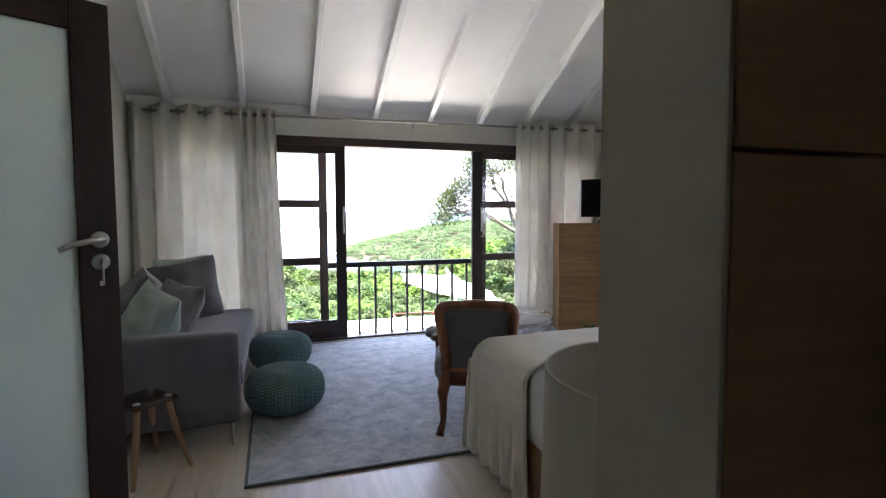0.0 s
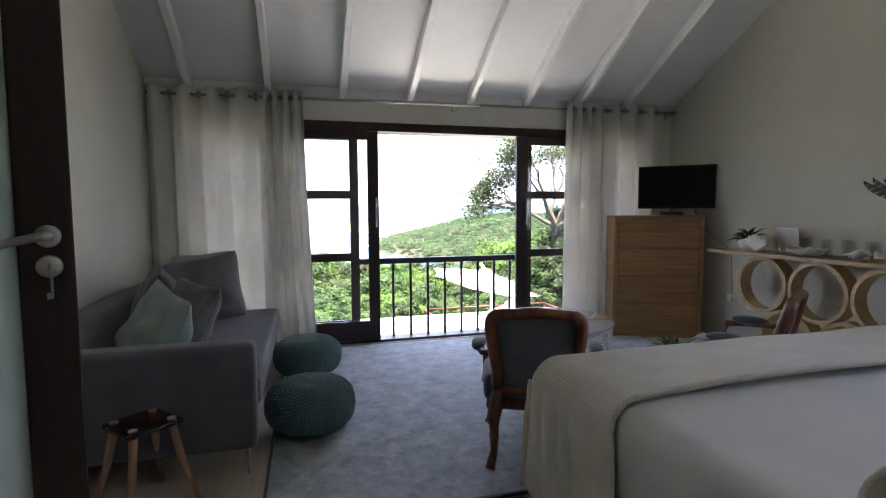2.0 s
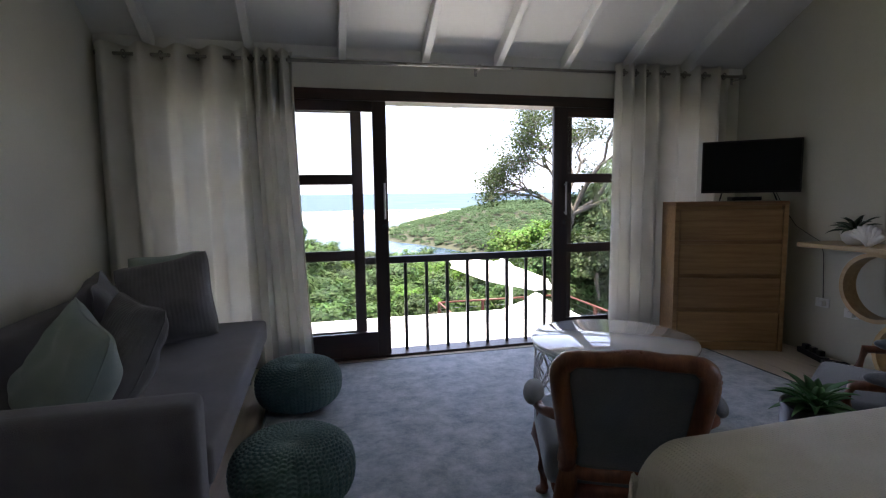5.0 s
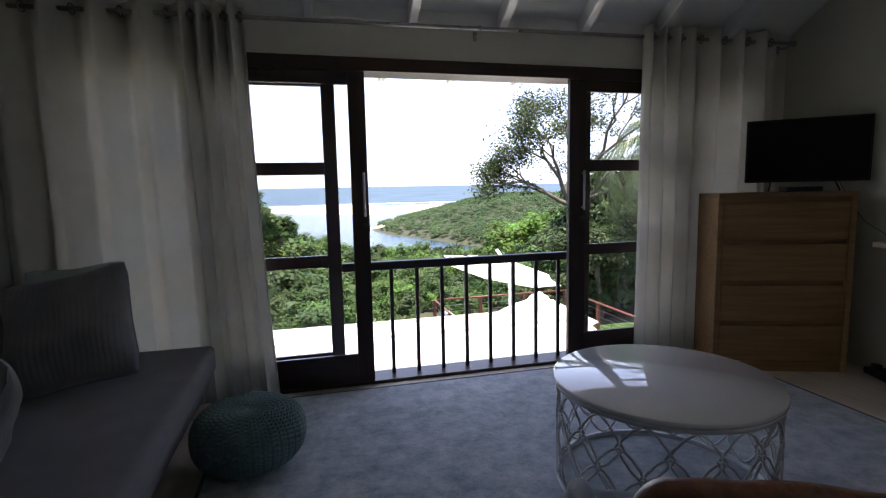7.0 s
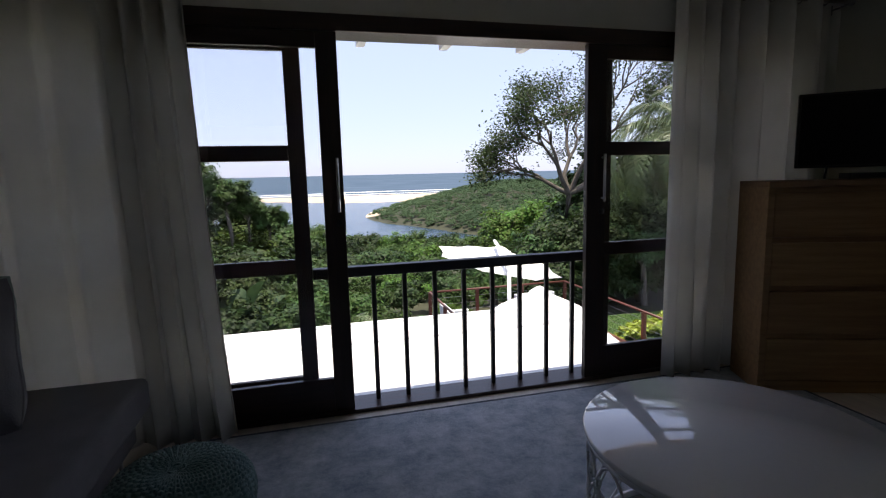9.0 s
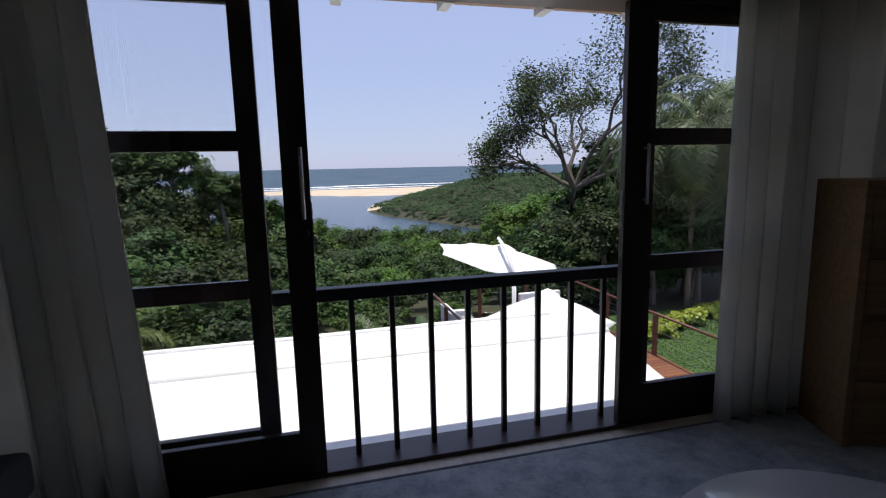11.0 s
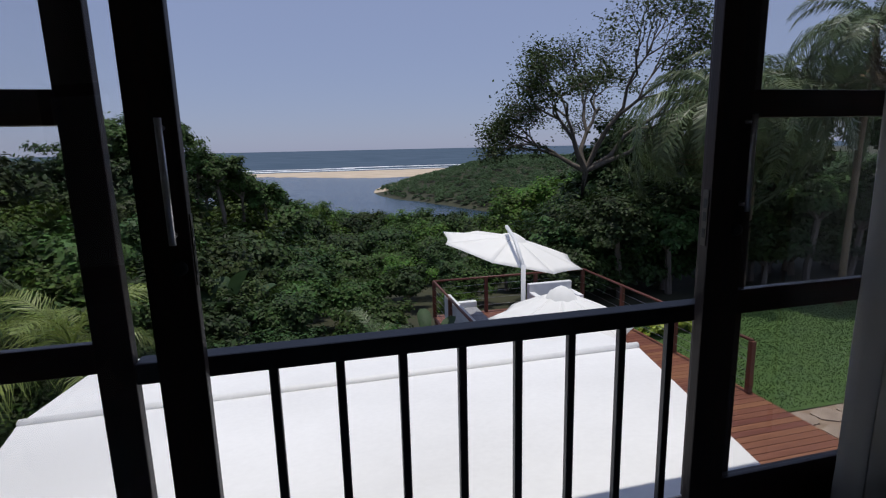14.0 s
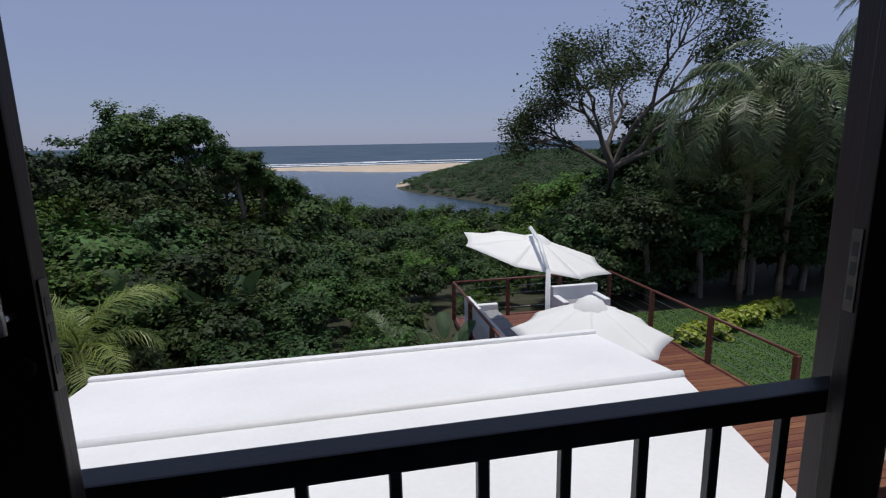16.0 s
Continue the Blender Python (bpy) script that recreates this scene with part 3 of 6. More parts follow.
def armchair(at, rz, label):
    ch = thing("armchair", at, label, "armchair", "carved armchairs", rz)
    ch.matrix_world = ch.matrix_world @ Matrix.Scale(0.95, 4)
    # local: faces +y, back at -y
    lean = math.tan(radians(13))

    def back(x, z):
        return (x * 0.94, -0.235 - lean * (z - 0.38), z)
    outline = [back(x, z) for x, z in ((-0.195, 0.40), (-0.205, 0.50), (-0.222, 0.62), (-0.238, 0.74), (-0.232, 0.79), (-0.19, 0.818), (-0.10, 0.822), (-0.05, 0.828), (0, 0.831), (0.05, 0.828),
                                       (0.10, 0.822), (0.19, 0.818), (0.232, 0.79), (0.238, 0.74), (0.222, 0.62), (0.205, 0.50), (0.195, 0.40), (0.0, 0.392), (-0.195, 0.40))]
    soft = []   # rounds the corners of the outline
    for i in range(len(outline) - 1):
        p0, p1, p2, p3 = (Vector(outline[j % (len(outline) - 1)]) for j in (i - 1, i, i + 1, i + 2))
        for q in (0, 0.25, 0.5, 0.75):
            soft.append(0.5 * (2 * p1 + (p2 - p0) * q + (2 * p0 - 5 * p1 + 4 * p2 - p3) * q * q + (3 * p1 - p0 - 3 * p2 + p3) * q ** 3))
    soft.append(soft[0])
    bm = bmesh.new()
    add_tube(bm, soft, [0.028 if abs(p[0]) < 0.19 else 0.033 for p in soft], 10, caps=False)
    for x in (-0.06, -0.02, 0.02, 0.06):
        bmesh.ops.create_uvsphere(bm, u_segments=10, v_segments=6, radius=0.014, matrix=Matrix.Translation(Vector(back(x, 0.85 - abs(x) * 0.12)) + Vector((0, 0, -0.002))))
    part("back_frame", bm, WALNUT, ch, "carved mahogany back frame", smooth=True)
    verts, faces = [], []
    n = 14
    for side in (-1, 1):
        for j in range(n + 1):
            for i in range(n + 1):
                u, v = 2 * i / n - 1, 2 * j / n - 1
                z = 0.605 + v * 0.20
                x = u * (0.190 + 0.026 * (v + 1) / 2)
                d = (0.012 if side < 0 else 0.05) * (1 - u ** 4) ** 0.5 * (1 - v ** 4) ** 0.5
                p = back(x, z)
                verts.append((p[0], p[1] + side * d, p[2]))
    m = (n + 1) ** 2
    for s in (0, m):
        for j in range(n):
            for i in range(n):
                k = s + j * (n + 1) + i
                faces.append((k, k + 1, k + n + 2, k + n + 1) if not s else (k, k + n + 1, k + n + 2, k + 1))
    link("back_pad", verts, faces, CHAIR_CLOTH, ch, "slate grey upholstered back", smooth=True)
    bm = bmesh.new()
    vs = add_box(bm, -0.330, 0.330, -0.25, 0.28, 0.325, 0.465, bevel=0.055, segs=4)
    for v in bm.verts:
        v.co.x *= 0.82 + 0.18 * (v.co.y + 0.24) / 0.5
        v.co.z += 0.03 * (1 - (v.co.x / 0.30) ** 2) * (1 - ((v.co.y - 0.02) / 0.27) ** 2) if v.co.z > 0.42 else 0
    part("seat", bm, CHAIR_CLOTH, ch, "padded slate grey seat", smooth=True)
    bm = bmesh.new()
    for pts in ([(-0.215, -0.235, 0.325), (0.215, -0.235, 0.325)], [(-0.28, 0.25, 0.325), (0, 0.275, 0.315), (0.28, 0.25, 0.325)],
                [(-0.215, -0.235, 0.325), (-0.28, 0.25, 0.325)], [(0.215, -0.235, 0.325), (0.28, 0.25, 0.325)]):
        add_tube(bm, pts, 0.033, 10)
    part("seat_rail", bm, WALNUT, ch, "carved mahogany seat rail", smooth=True)
    for sx in (-1, 1):
        tube("leg", [(sx * 0.190, -0.238, 0.41), (sx * 0.200, -0.245, 0.32), (sx * 0.215, -0.262, 0.25), (sx * 0.212, -0.262, 0.16), (sx * 0.208, -0.275, 0.08), (sx * 0.222, -0.305, 0.025), (sx * 0.226, -0.318, 0.0)], [0.034, 0.040, 0.036, 0.026, 0.020, 0.024, 0.027], WALNUT, ch, 12)
        tube("leg", [(sx * 0.28, 0.25, 0.35), (sx * 0.298, 0.275, 0.27), (sx * 0.285, 0.262, 0.12), (sx * 0.28, 0.262, 0.03), (sx * 0.292, 0.28, 0.0)], [0.044, 0.042, 0.025, 0.020, 0.028], WALNUT, ch, 12)
        arm = tube("arm", [back(sx * 0.222, 0.60), (sx * 0.285, -0.17, 0.575), (sx * 0.325, -0.02, 0.565), (sx * 0.325, 0.10, 0.55), (sx * 0.295, 0.12, 0.46), (sx * 0.285, 0.07, 0.36)],
                   [0.018, 0.018, 0.02, 0.022, 0.019, 0.022], WALNUT, ch, 10)
        bm = bmesh.new()
        bmesh.ops.create_uvsphere(bm, u_segments=18, v_segments=12, radius=1.0, matrix=Matrix.Translation((sx * 0.318, -0.04, 0.590)) @ Matrix.Diagonal((0.040, 0.110, 0.033, 1)))
        part("arm_pad", bm, CHAIR_CLOTH, arm, "grey padded arm rest", smooth=True)
    return ch


armchair((1.815, 2.96, 0.012), -26, "carved mahogany armchair with slate grey upholstery, facing the table")
armchair((3.09, 2.96, 0.012), 33, "carved mahogany armchair with grey upholstery beside the console")

# ---- coffee table ----
LACQUER = surface("white_gloss_lacquer", (0.78, 0.78, 0.79), (0.82, 0.82, 0.83), scale=3, rough=0.07, bump=0.0, coat=1.0, rough_var=0.02)
WHITE_METAL = surface("white_painted_metal", (0.70, 0.71, 0.72), (0.80, 0.80, 0.81), scale=14, rough=0.4, bump=0.06)
table = thing("coffee_table", (2.37, 3.88, 0.012), "round white gloss coffee table with a fretwork metal drum base", "coffee table")
R = 0.445
lathe("tabletop", [(0.0005, 0.450), (R, 0.450), (R + 0.004, 0.454), (R + 0.004, 0.468), (R, 0.472), (0.0005, 0.472)], LACQUER, table, 96, close=False)
for nm, z0, z1 in (("top_ring", 0.430, 0.449), ("base_ring", 0.0, 0.02)):
    lathe(nm, [(R - 0.02, z0), (R - 0.005, z0), (R - 0.005, z1), (R - 0.02, z1), (R - 0.02, z0)], WHITE_METAL, table, 96, close=False)


def fret(name, f, n, r0=R - 0.012):
    """A flat bent strip on the drum; f gives (angle, height) along it."""
    bm = bmesh.new()
    pts = [f(k / n) for k in range(n + 1)]
    add_tube(bm, [(r0 * math.cos(a), r0 * math.sin(a), z) for a, z in pts], 0.0055, 5)
    part(name, bm, WHITE_METAL, table, smooth=True)


PERIOD = 2 * math.pi / 16
FZ, FH = 0.225, 0.102   # mid height of the lattice and half a cell's height


def ogee(centre, zc, half, side):
    """One side of a pinched lattice cell, from its lower tip to its upper tip."""
    def f(t):
        z = zc + half * (2 * t - 1)
        w = math.sin(math.pi * t)
        notch = 0.30 * math.exp(-((t - 0.5) / 0.07) ** 2) + 0.16 * math.exp(-((abs(t - 0.5) - 0.27) / 0.06) ** 2)
        return centre + side * PERIOD * 0.5 * max(w ** 0.75 - notch * 0.55 * w, 0.0) * (1.0 if abs(t - 0.5) > 0.02 else 0.98), z
    return f


for k in range(16):
    c = PERIOD * k
    for side in (-1, 1):
        fret("fret", ogee(c, FZ + FH, FH, side), 24)
        fret("fret", ogee(c, FZ - FH, FH, side), 24)
        fret("fret", ogee(c + PERIOD * 0.5, FZ, FH, side), 24)

# ---- chest of drawers, television ----
chest = thing("chest_of_drawers", (4.0, 4.79, 0.0), "light oak chest with four wide handleless drawers", "chest", rz=-20.5)
W, D, H = 0.43, 0.34, 1.222
box("side_panel", -W, -W + 0.035, 0.0, D, 0.0, H - 0.032, OAK, chest, bevel=0.003)
box("side_panel", W - 0.035, W, 0.0, D, 0.0, H - 0.032, OAK, chest, bevel=0.003)
box("top", -W, W, -0.004, D, H - 0.032, H, OAK, chest, bevel=0.004)
box("plinth", -W + 0.035, W - 0.035, 0.02, D, 0.0, 0.07, OAK, chest, bevel=0.003)
box("back_panel", -W + 0.035, W - 0.035, D - 0.02, D - 0.004, 0.07, H - 0.032, OAK, chest)
for k in range(4):
    z0 = 0.078 + k * 0.278
    dr = new("drawer")
    dr.parent = chest
    bm = bmesh.new()
    add_box(bm, -W + 0.04, W - 0.04, 0.006, 0.030, z0, z0 + 0.245, bevel=0.004)
    part("drawer_front", bm, OAK, dr)
    box("finger_recess", -W + 0.04, W - 0.04, 0.028, 0.05, z0 + 0.245, z0 + 0.275, OAK, dr)

TV_BLACK = surface("black_plastic", (0.008, 0.008, 0.009), (0.014, 0.014, 0.015), scale=30, rough=0.35, bump=0.03)
SCREEN = surface("dark_screen_glass", (0.004, 0.004, 0.005), (0.006, 0.006, 0.007), scale=3, rough=0.3, bump=0.0, rough_var=0.02, spec=0.25)
tv = thing("television", (4.30, 4.93, 1.222), "black flat-screen television standing on the oak chest", "television", rz=-40)
box("casing", -0.362, 0.362, 0.0, 0.035, 0.068, 0.505, TV_BLACK, tv, bevel=0.006)
box("screen", -0.348, 0.348, -0.002, 0.004, 0.085, 0.491, SCREEN, tv)
box("rear_bulge", -0.22, 0.22, 0.033, 0.075, 0.12, 0.38, TV_BLACK, tv, bevel=0.015)
tube("foot", [(-0.20, 0.01, 0.075), (-0.22, -0.05, 0.006)], 0.006, TV_BLACK, tv, 6)
tube("foot", [(0.17, 0.01, 0.075), (0.19, -0.05, 0.006)], 0.006, TV_BLACK, tv, 6)
dec = thing("set_top_box", (4.18, 4.86, 1.222), "small black set-top box beneath the television", "set-top box", rz=-24)
box("case", -0.11, 0.11, -0.06, 0.05, 0.004, 0.036, TV_BLACK, dec, bevel=0.004)
box("front_panel", -0.10, 0.10, -0.0625, -0.059, 0.010, 0.030, SCREEN, dec)
cable = tube("power_cable", [(4.43, 4.80, 1.30), (4.46, 4.74, 1.16), (4.50, 4.66, 1.02), (4.55, 4.58, 0.95), (4.59, 4.52, 0.90), (4.60, 4.50, 0.80), (4.607, 4.49, 0.46)], 0.0025, TV_BLACK, None, 6)
tagged(cable, "thin black cable hanging down behind the chest", "cable")

SOCKET = surface("white_plastic", (0.74, 0.74, 0.72), (0.80, 0.80, 0.78), scale=20, rough=0.4, bump=0.02)
for y, z in ((4.50, 0.42), (4.27, 0.38)):
    so = thing("power_socket", (XR, y, z), "white plastic wall socket plate above the floor", "socket", "wall sockets")
    box("plate", -0.010, 0.0, -0.055, 0.055, -0.035, 0.035, SOCKET, so, bevel=0.003)
    box("plug", -0.05, -0.010, -0.035, 0.01, -0.02, 0.022, SOCKET, so, bevel=0.006)

strip = thing("power_strip", (4.50, 4.46, 0.0), "black extension lead and coiled cable on the floor", "power strip", rz=70)
box("body", -0.16, 0.16, -0.03, 0.03, 0.002, 0.045, TV_BLACK, strip, bevel=0.006)
for k in range(3):
    box("plug", -0.12 + 0.09 * k, -0.07 + 0.09 * k, -0.022, 0.022, 0.045, 0.085, TV_BLACK, strip, bevel=0.006)
tube("cable", [((0.09 + 0.012 * math.sin(q * 1.7)) * math.cos(q * 0.42) - 0.27, (0.09 + 0.012 * math.sin(q * 1.7)) * math.sin(q * 0.42), 0.006 + 0.0007 * q) for q in range(50)] + [(-0.16, 0.0, 0.02)], 0.005, TV_BLACK, strip, 6)

# ---- console table of stacked rings ----
console = thing("console_table", (4.43, 0, 0), "pale oak console table standing on stacked wooden rings", "console table")
CY0, CY1 = 1.95, 4.42
box("tabletop", -0.19, 0.185, CY0, CY1, 0.885, 0.918, PALE_OAK, console, bevel=0.006)
for row, (zc, n, y0) in enumerate(((0.645, 4, 3.93), (0.233, 3, 3.685))):
    for k in range(n):
        bm = bmesh.new()
        r1, r0 = 0.236, 0.208
        prof = [(r0, -0.06), (r1, -0.06), (r1, 0.06), (r0, 0.06), (r0, -0.06)]
        add_lathe(bm, prof, 56, close=False)
        bmesh.ops.transform(bm, matrix=Matrix.Translation((-0.03, y0 - 0.486 * k, zc)) @ Matrix.Rotation(radians(90), 4, "Y"), verts=bm.verts)
        part("ring", bm, PALE_OAK, console)

CERAMIC = surface("white_ceramic", (0.70, 0.69, 0.66), (0.80, 0.79, 0.76), scale=9, rough=0.35, bump=0.12)
LEAF_DARK = surface("dark_succulent_leaf", (0.012, 0.035, 0.015), (0.03, 0.07, 0.03), scale=20, rough=0.4, bump=0.1, by_island=0.3)
LEAF_AGAVE = surface("agave_leaf", (0.045, 0.16, 0.055), (0.10, 0.26, 0.10), scale=10, rough=0.5, bump=0.1, by_island=0.25)
SHELL = surface("pale_shell", (0.60, 0.53, 0.43), (0.78, 0.74, 0.67), scale=14, rough=0.45, bump=0.4)


def spike_leaf(bm, base, yaw, tilt, length, width, curl=0.5):
    """A fleshy pointed leaf in a shallow channel."""
    rows = []
    n = 7
    for k in range(n + 1):
        t = k / n
        a = tilt - curl * t * t
        r = length * t
        p = Vector((math.cos(yaw) * math.cos(a) * r, math.sin(yaw) * math.cos(a) * r, math.sin(a) * r)) + Vector(base)
        w = width * (math.sin(math.pi * min(t * 0.8 + 0.2, 1)) + 0.02) * 0.5
        s = Vector((-math.sin(yaw), math.cos(yaw), 0)) * w
        rows.append([bm.verts.new(p - s + Vector((0, 0, w * 0.5))), bm.verts.new(p), bm.verts.new(p + s + Vector((0, 0, w * 0.5))), bm.verts.new(p - Vector((0, 0, w * 0.35)))])
    for a, b in zip(rows, rows[1:]):
        for i, j in ((0, 1), (1, 2), (2, 3), (3, 0)):
            bm.faces.new((a[i], a[j], b[j], b[i]))


def rosette(name, parent, material, count, length, width, z, seed, low=0.25, high=1.25):
    rnd = random.Random(seed)
    for k in range(count):
        bm = bmesh.new()
        spike_leaf(bm, (0, 0, z), k * 2.39996 + rnd.uniform(-0.2, 0.2), low + (high - low) * k / count + rnd.uniform(-0.1, 0.1), length * rnd.uniform(0.8, 1.1), width, 0.35)
        part(name, bm, material, parent, smooth=True)


planter = thing("potted_succulent", (4.40, 4.12, 0.918), "dark spiky succulent in a white faceted bowl", "plant")
lathe("bowl", [(0.045, 0.0), (0.075, 0.03), (0.088, 0.075), (0.08, 0.105), (0.07, 0.10), (0.0005, 0.09)], CERAMIC, planter, 9)
rosette("leaf", planter, LEAF_DARK, 22, 0.17, 0.035, 0.09, 5, 0.15, 1.2)

coral = thing("shell_ornament", (4.33, 3.98, 0.918), "large white ridged clam shell ornament", "shell")
for k in range(8):
    a = -1.2 + 2.4 * k / 7
    bm = bmesh.new()
    pts = [(0.0, 0.0, 0.01), (0.02, 0.045 * math.sin(a) * 1.1, 0.05 + 0.01 * math.cos(a)), (0.0, 0.10 * math.sin(a), 0.045 + 0.085 * math.cos(a)), (-0.02, 0.12 * math.sin(a), 0.04 + 0.105 * math.cos(a))]
    add_tube(bm, pts, [0.016, 0.026, 0.024, 0.006], 8)
    part("ridge", bm, CERAMIC, coral, smooth=True)

picture = thing("picture_frame", (4.55, 3.86, 0.918), "small pale picture frame leaning on the wall", "picture frame", rz=90)
tilt = Matrix.Rotation(radians(-9), 4, "X")
box("mount", -0.075, 0.075, -0.004, 0.004, 0.012, 0.19, CERAMIC, picture, turn=tilt)
for a in ((-0.09, -0.072, 0.0, 0.205), (0.072, 0.09, 0.0, 0.205), (-0.072, 0.072, 0.0, 0.018), (-0.072, 0.072, 0.187, 0.205)):
    box("frame_bar", a[0], a[1], -0.012, 0.010, a[2], a[3], SOCKET, picture, bevel=0.003, turn=tilt)
bm = bmesh.new()
add_lathe(bm, [(0.028, 0), (0.033, 0), (0.033, 0.004), (0.028, 0.004), (0.028, 0)], 28, close=False)
bmesh.ops.transform(bm, matrix=tilt @ Matrix.Translation((0, -0.006, 0.105)) @ Matrix.Rotation(radians(90), 4, "X"), verts=bm.verts)
part("motif", bm, STEEL, picture, "grey ring motif")

for k in range(8):
    g = thing("drinking_glass", (4.50 - 0.075 * (k % 2), 3.68 - 0.082 * k, 0.918), "clear tall drinking glass standing on the console", "glass", "drinking glasses")
    lathe("tumbler", [(0.0005, 0.004), (0.027, 0.004), (0.031, 0.13), (0.033, 0.13), (0.030, 0.0), (0.0005, 0.0)], TUMBLER, g, 24, close=False)

dish = thing("shell_bowl", (4.36, 3.55, 0.918), "shallow beige shell bowl with a scalloped rim", "bowl")
bm = bmesh.new()
add_lathe(bm, [(0.05, 0.0), (0.10, 0.022), (0.135, 0.055), (0.128, 0.056), (0.09, 0.03), (0.0005, 0.012)], 40)
for v in bm.verts:
    a = math.atan2(v.co.y, v.co.x)
    v.co *= 1 + 0.05 * math.cos(a * 10) * (v.co.z / 0.056)
part("bowl", bm, SHELL, dish, smooth=True)
for k in range(3):
    bm = bmesh.new()
    bmesh.ops.create_uvsphere(bm, u_segments=14, v_segments=9, radius=0.026, matrix=Matrix.Translation((0.03 * math.cos(k * 2.1), 0.05 * math.sin(k * 2.1), 0.048)) @ Matrix.Diagonal((1.2, 0.9, 0.7, 1)))
    part("sea_shell", bm, CERAMIC, dish, smooth=True)
snail = thing("sea_shell", (4.36, 3.20, 0.918), "white spiral sea shell lying on the console", "shell")
bm = bmesh.new()
add_tube(bm, [(0.05 * (1 - k / 26) * math.cos(k * 0.75), -0.06 + 0.14 * k / 26, 0.034 + 0.05 * (1 - k / 26) * math.sin(k * 0.75) * 0.5) for k in range(27)], [0.026 * (1 - k / 29) for k in range(27)], 8)
part("whorl", bm, CERAMIC, snail, smooth=True)
bottle = thing("pump_bottle", (4.44, 2.98, 0.918), "small clear bottle with a white label and dark cap", "bottle")
lathe("bottle", [(0.0005, 0.0), (0.026, 0.002), (0.027, 0.085), (0.012, 0.10), (0.012, 0.108), (0.0005, 0.108)], TUMBLER, bottle, 20, close=False)
lathe("label", [(0.0275, 0.02), (0.0275, 0.07)], SOCKET, bottle, 20, close=False, label="plain white label band")
lathe("cap", [(0.0005, 0.108), (0.013, 0.108), (0.012, 0.135), (0.0005, 0.136)], TV_BLACK, bottle, 16, close=False, label="dark cap")
candle = thing("candle_holder", (4.40, 3.07, 0.918), "small square glass candle holder", "candle holder")
box("glass_cube", -0.045, 0.045, -0.045, 0.045, 0.0, 0.11, TUMBLER, candle, bevel=0.008)
lathe("candle", [(0.025, 0.02), (0.025, 0.07), (0.0005, 0.072)], CERAMIC, candle, 20)

# vase with monstera leaves and pale blooms
vase = thing("flower_vase", (4.42, 2.84, 0.918), "white vase with monstera leaves and cream hydrangea", "flower vase")
lathe("vase", [(0.05, 0.0), (0.075, 0.06), (0.07, 0.16), (0.04, 0.22), (0.045, 0.25), (0.038, 0.25), (0.0005, 0.2)], CERAMIC, vase, 28)
MONSTERA = surface("monstera_leaf", (0.012, 0.05, 0.022), (0.03, 0.10, 0.045), scale=9, rough=0.35, bump=0.15, translucent=0.15)
BLOOM = surface("cream_petals", (0.62, 0.62, 0.44), (0.78, 0.78, 0.62), scale=20, rough=0.8, bump=0.2, translucent=0.2, by_island=0.15)


def monstera(parent, base, yaw, tilt, size):
    bm = bmesh.new()
    stem = Vector(base) + Vector((math.cos(yaw) * 0.10, math.sin(yaw) * 0.10, 0.18))
    m = Matrix.Translation(stem) @ Matrix.Rotation(yaw, 4, "Z") @ Matrix.Rotation(-tilt, 4, "Y")
    for side in (-1, 1):
        for k in range(6):
            t0, t1 = k / 6, (k + 0.78) / 6
            w0 = math.sin(math.pi * (t0 * 0.85 + 0.14)) * 0.52
            w1 = math.sin(math.pi * (t1 * 0.85 + 0.14)) * 0.52
            quad = [(t0, 0, 0), (t0 - 0.06, side * w0, -0.06), (t1 - 0.06, side * w1, -0.06), ((k + 1) / 6, 0, 0)]
            bm.faces.new([bm.verts.new(m @ (Vector(q) * size)) for q in quad])
    add_tube(bm, [base, (Vector(base) + stem) / 2 + Vector((0, 0, 0.02)), stem], 0.004, 6)
    part("monstera_leaf", bm, MONSTERA, parent)


for k, (yaw, tilt_, size) in enumerate(((2.6, 0.5, 0.26), (3.6, 0.9, 0.28), (1.7, 0.7, 0.24), (4.5, 0.3, 0.24), (3.1, 1.3, 0.24))):
    monstera(vase, (0, 0, 0.24), yaw, tilt_, size)
bm = bmesh.new()   # the broad leaf that faces the room
face_n = Vector((-0.72, -0.66, 0.20)).normalized()
face_u = face_n.cross(Vector((0.2, 0, 1))).normalized()
face_w = face_u.cross(face_n)
face_c = Vector((-0.02, 0.06, 0.49))
for k in range(16):
    a0, a1 = radians(-158 + 20 * k), radians(-158 + 20 * k + 17)
    ring = []
    for a, r in ((a0, 0.05), (a0 + 0.02, 0.80), ((a0 + a1) / 2, 1.0), (a1 - 0.02, 0.84), (a1, 0.05)):
        q = 0.17 * r * (0.86 + 0.14 * math.cos(a))
        ring.append(bm.verts.new(face_c + face_u * q * math.sin(a) + face_w * q * math.cos(a) - face_n * 0.03 * r * r))
    bm.faces.new(ring)
add_tube(bm, [(0, 0, 0.22), face_c - face_n * 0.04 - face_w * 0.1, face_c], 0.004, 6)
part("monstera_leaf", bm, MONSTERA, vase)
